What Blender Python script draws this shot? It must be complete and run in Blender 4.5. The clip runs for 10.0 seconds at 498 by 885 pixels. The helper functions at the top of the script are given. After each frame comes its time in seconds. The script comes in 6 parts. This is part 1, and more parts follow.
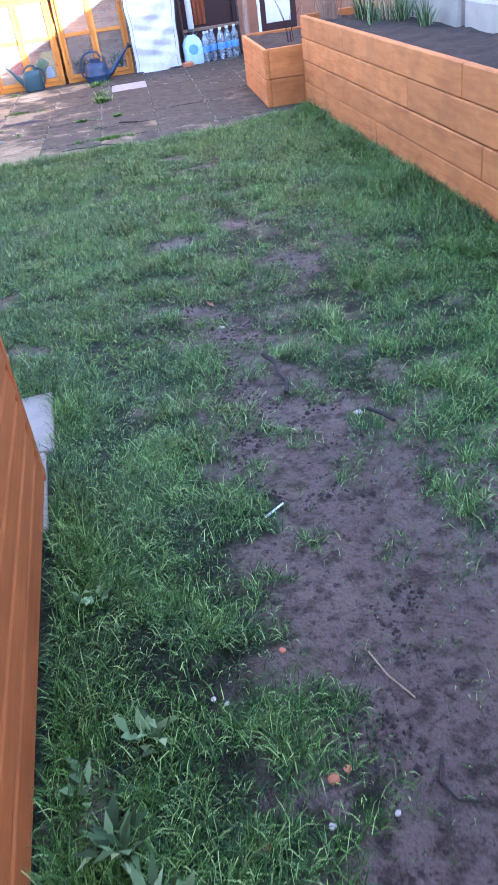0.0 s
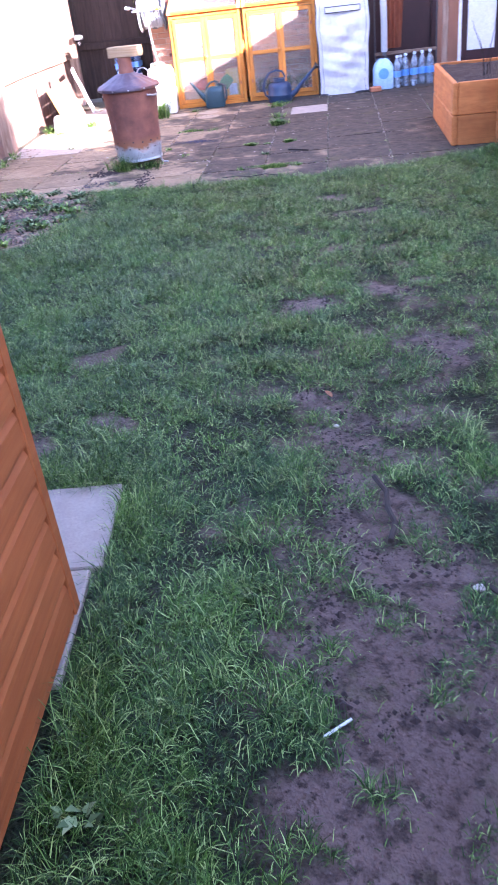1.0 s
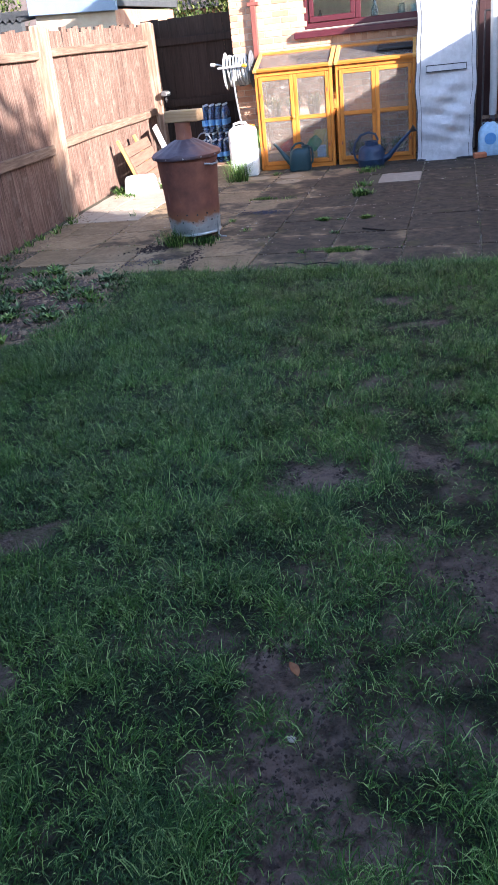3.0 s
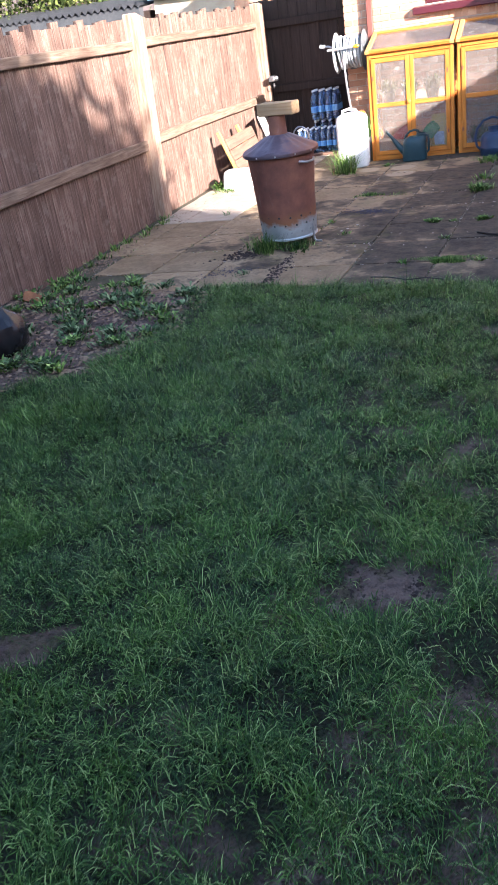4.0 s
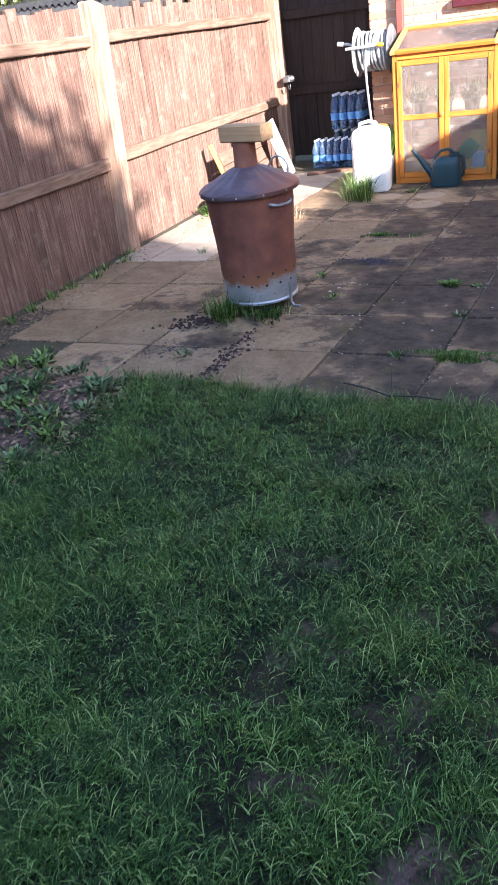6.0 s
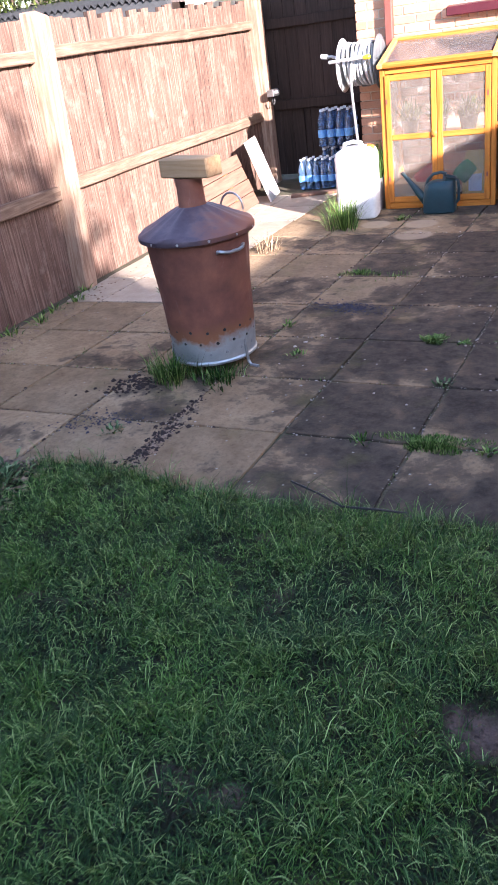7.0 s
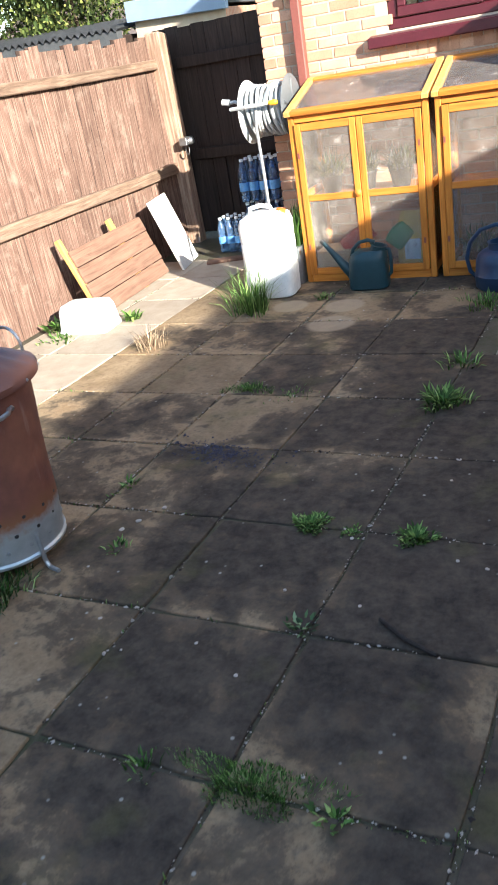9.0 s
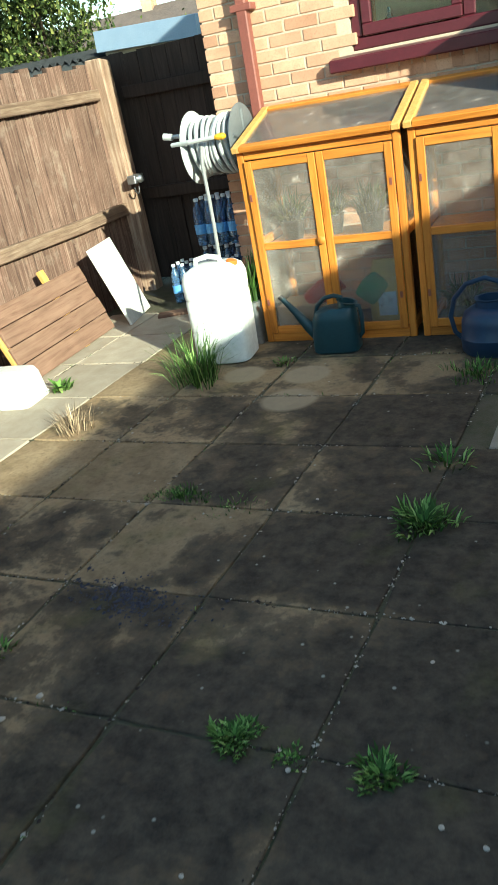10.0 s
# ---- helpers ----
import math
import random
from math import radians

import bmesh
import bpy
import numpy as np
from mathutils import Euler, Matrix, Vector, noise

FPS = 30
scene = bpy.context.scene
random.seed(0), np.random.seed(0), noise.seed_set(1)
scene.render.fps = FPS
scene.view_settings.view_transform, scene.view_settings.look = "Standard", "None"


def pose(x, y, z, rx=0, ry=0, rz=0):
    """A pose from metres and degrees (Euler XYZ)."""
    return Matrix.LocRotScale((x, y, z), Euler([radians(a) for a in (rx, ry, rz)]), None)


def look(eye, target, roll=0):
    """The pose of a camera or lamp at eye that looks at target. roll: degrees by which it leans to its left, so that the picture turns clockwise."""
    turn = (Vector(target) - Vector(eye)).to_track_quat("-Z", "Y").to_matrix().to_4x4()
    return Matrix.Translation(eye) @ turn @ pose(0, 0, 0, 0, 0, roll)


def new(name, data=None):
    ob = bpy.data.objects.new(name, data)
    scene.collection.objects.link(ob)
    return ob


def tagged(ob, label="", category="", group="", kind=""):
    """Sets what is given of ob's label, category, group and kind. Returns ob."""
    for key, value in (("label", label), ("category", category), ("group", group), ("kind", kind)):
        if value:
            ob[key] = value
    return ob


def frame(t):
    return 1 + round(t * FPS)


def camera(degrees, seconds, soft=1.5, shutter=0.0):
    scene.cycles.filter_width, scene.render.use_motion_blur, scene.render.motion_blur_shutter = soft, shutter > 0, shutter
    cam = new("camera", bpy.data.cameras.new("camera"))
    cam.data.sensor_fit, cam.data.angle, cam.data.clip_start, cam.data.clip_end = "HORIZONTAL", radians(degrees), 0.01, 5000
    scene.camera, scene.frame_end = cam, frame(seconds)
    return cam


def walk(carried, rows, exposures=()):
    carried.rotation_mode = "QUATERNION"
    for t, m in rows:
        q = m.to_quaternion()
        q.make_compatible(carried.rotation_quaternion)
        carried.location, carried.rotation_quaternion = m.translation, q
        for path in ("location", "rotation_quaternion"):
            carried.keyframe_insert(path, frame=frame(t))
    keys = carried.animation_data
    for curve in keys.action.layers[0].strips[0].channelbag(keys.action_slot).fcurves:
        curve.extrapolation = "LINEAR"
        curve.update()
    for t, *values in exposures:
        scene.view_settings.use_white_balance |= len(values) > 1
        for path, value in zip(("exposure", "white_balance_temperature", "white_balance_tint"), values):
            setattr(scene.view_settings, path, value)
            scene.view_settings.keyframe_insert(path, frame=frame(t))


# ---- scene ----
cam = camera(35.2, 10.0, soft=1.1, shutter=0.15)
METRES, EYE, TILT, LEAN, TURN = 8.71, 1.62, 0.0, 0.0, -3.7
PATH = [
    (0, (-0.145, 0.218, 1.578), (0.054, 1.88, 0.483), -8.4),
    (0.5, (-0.042, 0.607, 1.588), (0.119, 2.298, 0.532), -4.8),
    (1, (0.133, 0.918, 1.595), (-0.036, 2.624, 0.564), -6.8),
    (1.5, (0.186, 1.237, 1.582), (-0.155, 2.929, 0.572), -5.9),
    (2, (0.348, 1.606, 1.575), (-0.022, 3.318, 0.609), -6.8),
    (3.3, (0.547, 2.438, 1.601), (0.096, 4.162, 0.694), -7.1),
    (3.5, (0.528, 2.567, 1.583), (0.042, 4.287, 0.687), -8.0),
    (4, (0.599, 3.02, 1.615), (-0.103, 4.647, 0.688), -9.1),
    (4.5, (0.548, 3.499, 1.537), (-0.193, 5.103, 0.601), -7.4),
    (5, (0.598, 3.989, 1.56), (-0.141, 5.607, 0.647), -9.3),
    (5.2, (0.613, 4.187, 1.573), (-0.138, 5.796, 0.654), -9.2),
    (6.3, (0.589, 5.175, 1.599), (-0.236, 6.736, 0.66), -8.5),
    (6.5, (0.643, 5.376, 1.604), (-0.194, 6.933, 0.669), -9.4),
    (7, (0.579, 5.787, 1.591), (-0.252, 7.353, 0.666), -8.4),
    (7.5, (0.609, 6.241, 1.558), (-0.199, 7.83, 0.652), -9.5),
    (8, (0.664, 6.616, 1.579), (-0.185, 8.154, 0.623), -10.1),
    (8.5, (0.606, 7.086, 1.515), (-0.297, 8.6, 0.572), -10.4),
    (9, (0.696, 7.523, 1.587), (-0.149, 9.108, 0.707), -10.3),
    (9.5, (0.663, 7.992, 1.548), (-0.181, 9.588, 0.688), -9.9),
    (10, (0.559, 8.517, 1.522), (-0.275, 10.136, 0.694), -11.0),
]
EXPOSURE = [(0.0, 3.85, 5950, 24), (0.5, 3.7, 6000, 38), (1.0, 3.6, 6000, 40), (1.5, 2.85, 6050, 27), (2.0, 2.65, 5450, 11), (2.2, 2.55, 5500, 11), (3.4, 2.05, 6300, 18), (4.0, 2.35, 6300, 18), (5.0, 2.1, 6300, 17), (6.5, 2.3, 6300, 22), (7.5, 2.3, 6300, 23), (8.0, 2.25, 6300, 21), (8.5, 2.1, 6400, 16), (9.0, 1.85, 6450, 6), (9.5, 1.35, 6600, 0), (10.0, 1.3, 6500, -15)]
walk(cam, [(t, look(eye, target, roll)) for t, eye, target, roll in PATH], EXPOSURE)

# ---------- world, sun ----------
SUN_WAY = Vector((-1.0, 0.74, -0.455)).normalized()
world = bpy.data.worlds.new("world")
scene.world = world
world.use_nodes = True
wn = world.node_tree.nodes
sky = wn.new("ShaderNodeTexSky")
sky.sky_type, sky.sun_disc = "NISHITA", False
sky.sun_elevation, sky.sun_rotation = radians(20), radians(126.5)
sky.air_density, sky.dust_density, sky.ozone_density = 1.0, 0.6, 1.0
wn["Background"].inputs["Strength"].default_value = 0.15
world.node_tree.links.new(sky.outputs[0], wn["Background"].inputs["Color"])
sun = new("sun", bpy.data.lights.new("sun", "SUN"))
sun.data.energy, sun.data.angle, sun.data.color = 4.8, radians(0.6), (1.0, 0.93, 0.83)
sun.matrix_world = look((0, 0, 20), Vector((0, 0, 20)) + SUN_WAY)

# ---------- materials ----------
class Nodes:
    """A small shorthand for building a material's node tree."""
    def __init__(self, name):
        self.m = bpy.data.materials.new(name)
        self.m.use_nodes = True
        self.t = self.m.node_tree
        self.p = self.t.nodes["Principled BSDF"]
        self.tc = self.t.nodes.new("ShaderNodeTexCoord")
        self.info = self.t.nodes.new("ShaderNodeObjectInfo")
        self.geo = self.t.nodes.new("ShaderNodeNewGeometry")

    def link(self, a, b):
        self.t.links.new(a, b)

    def n(self, kind, **kw):
        node = self.t.nodes.new("ShaderNode" + kind)
        for k, v in kw.items():
            if k in node.inputs:
                node.inputs[k].default_value = v
        return node

    def coords(self, space="Object", stretch=(1, 1, 1), shuffle=False):
        src = self.geo.outputs["Position"] if space == "World" else self.tc.outputs["Object"]
        mp = self.n("Mapping")
        mp.inputs["Scale"].default_value = stretch
        self.link(src, mp.inputs["Vector"])
        if shuffle:
            mul = self.n("Math")
            mul.operation = "MULTIPLY"
            mul.inputs[1].default_value = 37.0
            self.link(self.info.outputs["Random"], mul.inputs[0])
            comb = self.n("CombineXYZ")
            for i in range(3):
                self.link(mul.outputs[0], comb.inputs[i])
            self.link(comb.outputs[0], mp.inputs["Location"])
        return mp.outputs[0]

    def noise(self, vec, scale, detail=5, rough=0.6, distort=0.0):
        t = self.n("TexNoise", Scale=scale, Detail=detail, Roughness=rough, Distortion=distort)
        self.link(vec, t.inputs["Vector"])
        return t.outputs["Fac"]

    def ramp(self, fac, stops):
        r = self.n("ValToRGB")
        e = r.color_ramp.elements
        while len(e) < len(stops):
            e.new(0.5)
        for el, (pos, c) in zip(e, stops):
            el.position = pos
            el.color = (c, c, c, 1) if isinstance(c, (int, float)) else (*c, 1)
        self.link(fac, r.inputs["Fac"])
        return r.outputs["Color"]

    def mix(self, fac, a, b, mode="MIX"):
        m = self.n("Mix")
        m.data_type, m.blend_type = "RGBA", mode
        if isinstance(fac, (int, float)):
            m.inputs[0].default_value = fac
        else:
            self.link(fac, m.inputs[0])
        for src, i in ((a, 6), (b, 7)):
            if isinstance(src, tuple):
                m.inputs[i].default_value = (*src, 1)
            else:
                self.link(src, m.inputs[i])
        return m.outputs[2]

    def vary(self, col, amount=0.2, source=None):
        """Lighter and darker from piece to piece."""
        hsv = self.n("HueSaturation")
        rng = self.n("MapRange")
        rng.inputs["To Min"].default_value, rng.inputs["To Max"].default_value = 1 - amount, 1 + amount
        self.link(source or self.info.outputs["Random"], rng.inputs["Value"])
        self.link(rng.outputs[0], hsv.inputs["Value"])
        self.link(col, hsv.inputs["Color"])
        return hsv.outputs[0]

    def done(self, col, rough=0.7, bump=None, strength=0.3, depth=0.01, metal=0.0, spec=0.4):
        if isinstance(col, tuple):
            self.p.inputs["Base Color"].default_value = (*col, 1)
        else:
            self.link(col, self.p.inputs["Base Color"])
        for key, v in (("Roughness", rough), ("Metallic", metal), ("Specular IOR Level", spec)):
            if isinstance(v, (int, float)):
                self.p.inputs[key].default_value = v
            else:
                self.link(v, self.p.inputs[key])
        if bump is not None:
            b = self.n("Bump", Strength=strength, Distance=depth)
            self.link(bump, b.inputs["Height"])
            self.link(b.outputs[0], self.p.inputs["Normal"])
        return self.m


def plain(name, c1, c2, scale=4.0, rough=0.7, bump=60.0, strength=0.25, depth=0.004, metal=0.0, spec=0.4, stretch=(1, 1, 1), vary=0.0, space="Object"):
    """Two-tone noise with fine relief."""
    k = Nodes(name)
    v = k.coords(space, stretch, shuffle=vary > 0)
    big = k.noise(v, scale)
    col = k.mix(k.ramp(big, [(0.3, 0.0), (0.7, 1.0)]), c1, c2)
    fine = k.noise(v, bump, 3)
    col = k.mix(k.ramp(fine, [(0.35, 0.35), (0.65, 0.0)]), col, tuple(0.55 * c for c in c1))
    if vary:
        col = k.vary(col, vary)
    return k.done(col, rough, fine, strength, depth, metal, spec)


def wood(name, c1, c2, c3, axis=2, rough=0.7, vary=0.15, dirt=0.4, fineness=14.0, seam=0.0):
    """Long grain along one axis of the object, with knots and streaks of dirt."""
    k = Nodes(name)
    stretch = [fineness, fineness, fineness]
    stretch[axis] = 0.9
    v = k.coords("Object", tuple(stretch), shuffle=True)
    grain = k.noise(v, 3.0, 8, 0.65, 0.6)
    v2 = k.coords("Object", (1, 1, 1), shuffle=True)
    patch = k.noise(v2, 3.5, 4)
    col = k.ramp(grain, [(0.25, c3), (0.5, c1), (0.75, c2)])
    col = k.mix(k.ramp(patch, [(0.42, 0.0), (0.72, dirt)]), col, tuple(0.45 * c for c in c1))
    if seam:
        # grime, and the dark gap between boards, painted along each lap
        lap = k.n("SeparateXYZ")
        k.link(k.tc.outputs["Object"], lap.inputs[0])
        wav = k.n("Math")
        wav.operation = "MULTIPLY_ADD"
        wav.inputs[1].default_value = 0.03
        k.link(patch, wav.inputs[0])
        k.link(lap.outputs["Y"], wav.inputs[2])
        col = k.mix(k.ramp(wav.outputs[0], [(seam + 0.012, 0.9), (seam + 0.026, 0.0)]), col, (0.022, 0.013, 0.011))
        col = k.mix(k.ramp(wav.outputs[0], [(0.136, 0.0), (0.143, 0.7)]), col, (0.030, 0.018, 0.014))
        col = k.mix(k.ramp(k.noise(v2, 9.0, 5), [(0.55, 0.0), (0.72, 0.55)]), col, (0.26, 0.20, 0.16))
    col = k.vary(col, vary)
    return k.done(col, rough, grain, 0.35, 0.004, 0.0, 0.3)


M = {}
M["fence"] = wood("weathered_fence_wood", (0.165, 0.097, 0.074), (0.34, 0.245, 0.195), (0.052, 0.027, 0.021), 2, 0.85, 0.13, 0.5, 30.0, 0.030)
M["rail"] = wood("weathered_rail_wood", (0.20, 0.132, 0.094), (0.32, 0.24, 0.18), (0.085, 0.05, 0.036), 1, 0.85, 0.1, 0.5)
M["post"] = wood("post_wood", (0.38, 0.245, 0.175), (0.54, 0.43, 0.33), (0.15, 0.085, 0.058), 2, 0.85, 0.1, 0.4)
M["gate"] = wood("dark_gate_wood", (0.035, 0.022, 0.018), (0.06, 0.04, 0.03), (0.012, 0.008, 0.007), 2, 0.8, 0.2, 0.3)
M["orange"] = wood("orange_stained_wood", (0.55, 0.195, 0.032), (0.66, 0.275, 0.055), (0.32, 0.095, 0.014), 2, 0.5, 0.12, 0.35)
M["orange_x"] = wood("orange_stained_rail", (0.55, 0.195, 0.032), (0.66, 0.275, 0.055), (0.32, 0.095, 0.014), 0, 0.5, 0.12, 0.35)
M["planter"] = wood("planter_sleeper_wood", (0.50, 0.165, 0.045), (0.58, 0.215, 0.066), (0.36, 0.105, 0.028), 1, 0.75, 0.12, 0.55, 7.0)
M["planter_x"] = wood("planter_sleeper_end_wood", (0.50, 0.165, 0.045), (0.58, 0.215, 0.066), (0.36, 0.105, 0.028), 0, 0.75, 0.12, 0.55, 7.0)
M["shed"] = wood("shed_shiplap_wood", (0.34, 0.103, 0.032), (0.40, 0.135, 0.042), (0.27, 0.078, 0.026), 1, 0.5, 0.1, 0.3)
M["shed_trim"] = wood("shed_trim_wood", (0.60, 0.22, 0.05), (0.68, 0.30, 0.08), (0.40, 0.13, 0.03), 2, 0.5, 0.1, 0.3)
M["board"] = wood("leaning_board_wood", (0.20, 0.115, 0.082), (0.25, 0.155, 0.112), (0.11, 0.06, 0.042), 1, 0.8, 0.15, 0.3)
M["yellow_wood"] = wood("yellow_pine", (0.60, 0.33, 0.10), (0.72, 0.45, 0.18), (0.42, 0.20, 0.05), 2, 0.7, 0.1, 0.2)
M["cap"] = wood("cap_block_wood", (0.36, 0.23, 0.125), (0.46, 0.31, 0.18), (0.22, 0.125, 0.065), 0, 0.85, 0.1, 0.4)
M["mortar"] = plain("mortar", (0.52, 0.42, 0.33), (0.44, 0.35, 0.27), 9, 0.95, 120, 0.4)
M["white_plastic"] = plain("white_plastic", (0.78, 0.79, 0.78), (0.70, 0.72, 0.70), 3, 0.4, 30, 0.05)
M["white_board"] = plain("white_board_paint", (0.80, 0.79, 0.76), (0.68, 0.67, 0.64), 3, 0.6, 40, 0.1)
M["maroon"] = plain("maroon_plastic", (0.085, 0.014, 0.022), (0.065, 0.011, 0.018), 5, 0.35, 60, 0.05)
M["pipe"] = plain("brown_red_pipe", (0.23, 0.075, 0.058), (0.18, 0.055, 0.045), 5, 0.45, 60, 0.05)
M["black"] = plain("black_plastic", (0.02, 0.02, 0.022), (0.03, 0.03, 0.03), 6, 0.5, 60, 0.1)
M["black_film"] = plain("black_plastic_film", (0.012, 0.012, 0.015), (0.022, 0.022, 0.026), 9, 0.22, 22, 0.4, 0.01)
M["grey_plastic"] = plain("grey_plastic", (0.14, 0.15, 0.16), (0.10, 0.11, 0.12), 6, 0.5, 60, 0.1)
M["hose"] = plain("pale_grey_hose", (0.52, 0.53, 0.53), (0.40, 0.42, 0.43), 10, 0.45, 80, 0.1)
M["grey_hose"] = plain("dusty_grey_hose", (0.30, 0.30, 0.30), (0.22, 0.22, 0.225), 10, 0.5, 80, 0.1)
M["yellow"] = plain("yellow_plastic", (0.75, 0.42, 0.03), (0.68, 0.36, 0.03), 8, 0.45, 60, 0.05)
M["orange_plastic"] = plain("orange_plastic", (0.75, 0.18, 0.03), (0.68, 0.16, 0.03), 8, 0.45, 60, 0.05)
M["teal"] = plain("dark_teal_plastic", (0.012, 0.050, 0.066), (0.009, 0.038, 0.050), 4, 0.4, 60, 0.08)
M["blue_can"] = plain("dark_blue_plastic", (0.018, 0.045, 0.10), (0.012, 0.032, 0.07), 4, 0.4, 60, 0.08)
M["galv"] = plain("galvanised_steel", (0.50, 0.54, 0.57), (0.34, 0.38, 0.41), 18, 0.45, 60, 0.15, metal=0.75)
M["steel"] = plain("worn_steel", (0.55, 0.56, 0.58), (0.38, 0.38, 0.40), 20, 0.35, 60, 0.1, metal=0.9)
M["cover"] = plain("silvery_white_cover", (0.62, 0.62, 0.65), (0.54, 0.55, 0.59), 6, 0.5, 14, 0.5, 0.02)
M["dark_trim"] = plain("dark_piping", (0.06, 0.06, 0.07), (0.04, 0.04, 0.05), 6, 0.6, 60, 0.1)
M["concrete"] = plain("grey_concrete", (0.33, 0.285, 0.24), (0.24, 0.205, 0.175), 6, 0.9, 90, 0.4, vary=0.1)
M["soil_bed"] = plain("dark_compost", (0.035, 0.022, 0.017), (0.06, 0.038, 0.028), 12, 0.95, 90, 0.9, 0.03)
M["blue_grit"] = plain("dark_blue_grit", (0.035, 0.035, 0.055), (0.075, 0.070, 0.095), 30, 0.9, 90, 0.3)
M["clod"] = plain("damp_crumbs", (0.050, 0.034, 0.030), (0.028, 0.019, 0.017), 20, 0.95, 90, 0.4)
M["joint"] = plain("mossy_joint_soil", (0.120, 0.095, 0.070), (0.055, 0.060, 0.026), 9, 0.95, 120, 0.8, 0.01, space="World")
M["pale_slab"] = plain("pale_cream_paving", (0.46, 0.39, 0.31), (0.36, 0.29, 0.22), 5, 0.85, 70, 0.5, vary=0.1)
M["chip"] = plain("pale_chips", (0.36, 0.26, 0.19), (0.16, 0.10, 0.07), 20, 0.9, 90, 0.3)
M["stone"] = plain("pale_stone", (0.50, 0.44, 0.38), (0.38, 0.32, 0.28), 20, 0.85, 90, 0.3)
M["terracotta"] = plain("terracotta_bits", (0.55, 0.20, 0.10), (0.42, 0.14, 0.07), 20, 0.85, 90, 0.3)
M["twig"] = plain("dark_twig", (0.022, 0.017, 0.015), (0.045, 0.034, 0.028), 30, 0.9, 90, 0.3)
M["dry_stalk"] = plain("brown_dry_stalks", (0.25, 0.14, 0.10), (0.33, 0.21, 0.15), 10, 0.8, 60, 0.2)
M["straw"] = plain("dry_straw", (0.46, 0.36, 0.22), (0.34, 0.26, 0.15), 10, 0.8, 60, 0.2)
M["leaf_brown"] = plain("dead_leaf", (0.22, 0.085, 0.04), (0.28, 0.13, 0.06), 14, 0.8, 60, 0.3)
M["towel"] = plain("rust_red_towel", (0.42, 0.13, 0.065), (0.32, 0.09, 0.05), 10, 0.95, 120, 0.6)
M["dark_brown"] = plain("dark_brown_paint", (0.045, 0.016, 0.018), (0.032, 0.012, 0.013), 5, 0.5, 60, 0.1)
M["bottle_cap"] = plain("white_cap", (0.7, 0.75, 0.8), (0.6, 0.66, 0.72), 5, 0.5, 60, 0.05)
M["blue_label"] = plain("blue_label", (0.10, 0.30, 0.66), (0.16, 0.42, 0.76), 8, 0.5, 60, 0.05)
M["pale_blue"] = plain("pale_blue_wrap", (0.35, 0.58, 0.80), (0.48, 0.66, 0.84), 8, 0.4, 30, 0.2)
M["felt"] = plain("roofing_felt", (0.05, 0.055, 0.06), (0.08, 0.08, 0.085), 6, 0.9, 90, 0.3)
M["flat_roof"] = plain("pale_blue_roof_sheet", (0.20, 0.27, 0.38), (0.24, 0.31, 0.42), 3, 0.6, 40, 0.1)
M["far_tile"] = plain("far_roof_tiles", (0.17, 0.125, 0.11), (0.12, 0.09, 0.08), 3, 0.9, 12, 0.6, 0.05)
M["bark"] = plain("tree_bark", (0.12, 0.085, 0.06), (0.07, 0.05, 0.035), 8, 0.95, 40, 0.6, 0.02)
M["metal_dark"] = plain("dark_metal_latch", (0.08, 0.08, 0.085), (0.14, 0.13, 0.13), 20, 0.5, 60, 0.2, metal=0.6)


def leafy(name, c1, c2, c3, rough=0.5, scale=2.0, spec=0.22):
    k = Nodes(name)
    v = k.coords("World")
    big = k.noise(v, scale, 4)
    col = k.mix(k.ramp(big, [(0.35, 0.0), (0.65, 1.0)]), c1, c2)
    rnd = k.ramp(k.geo.outputs["Random Per Island"], [(0.0, 0.0), (0.62, 0.06), (0.86, 0.35), (1.0, 1.0)])
    col = k.mix(rnd, col, c3)
    col = k.vary(col, 0.72, k.ramp(k.geo.outputs["Random Per Island"], [(0.0, 0.0), (0.50, 0.28), (0.85, 0.75), (1.0, 1.0)]))
    tr = k.n("BsdfTranslucent")
    k.link(col, tr.inputs["Color"])
    m = k.done(col, rough + 0.1, spec=spec)
    sh = k.n("MixShader")
    sh.inputs[0].default_value = 0.10
    out = k.t.nodes["Material Output"]
    k.link(k.p.outputs[0], sh.inputs[1])
    k.link(tr.outputs[0], sh.inputs[2])
    k.link(sh.outputs[0], out.inputs["Surface"])
    return m


M["grass"] = leafy("lawn_grass", (0.014, 0.078, 0.012), (0.050, 0.158, 0.013), (0.23, 0.31, 0.11), 0.32, 2.6, 0.27)
M["weed"] = leafy("weed_leaves", (0.062, 0.155, 0.026), (0.115, 0.23, 0.048), (0.24, 0.31, 0.11), 0.5, 6.0)
M["dock"] = leafy("bluish_weed_leaves", (0.055, 0.12, 0.045), (0.095, 0.17, 0.070), (0.20, 0.25, 0.13), 0.5, 6.0)
M["tree_leaf"] = leafy("tree_leaves", (0.045, 0.085, 0.02), (0.085, 0.115, 0.03), (0.16, 0.16, 0.05), 0.6, 1.5)
M["dry_leaf"] = leafy("dry_stalks", (0.42, 0.31, 0.20), (0.34, 0.22, 0.15), (0.50, 0.42, 0.30), 0.7, 6.0)


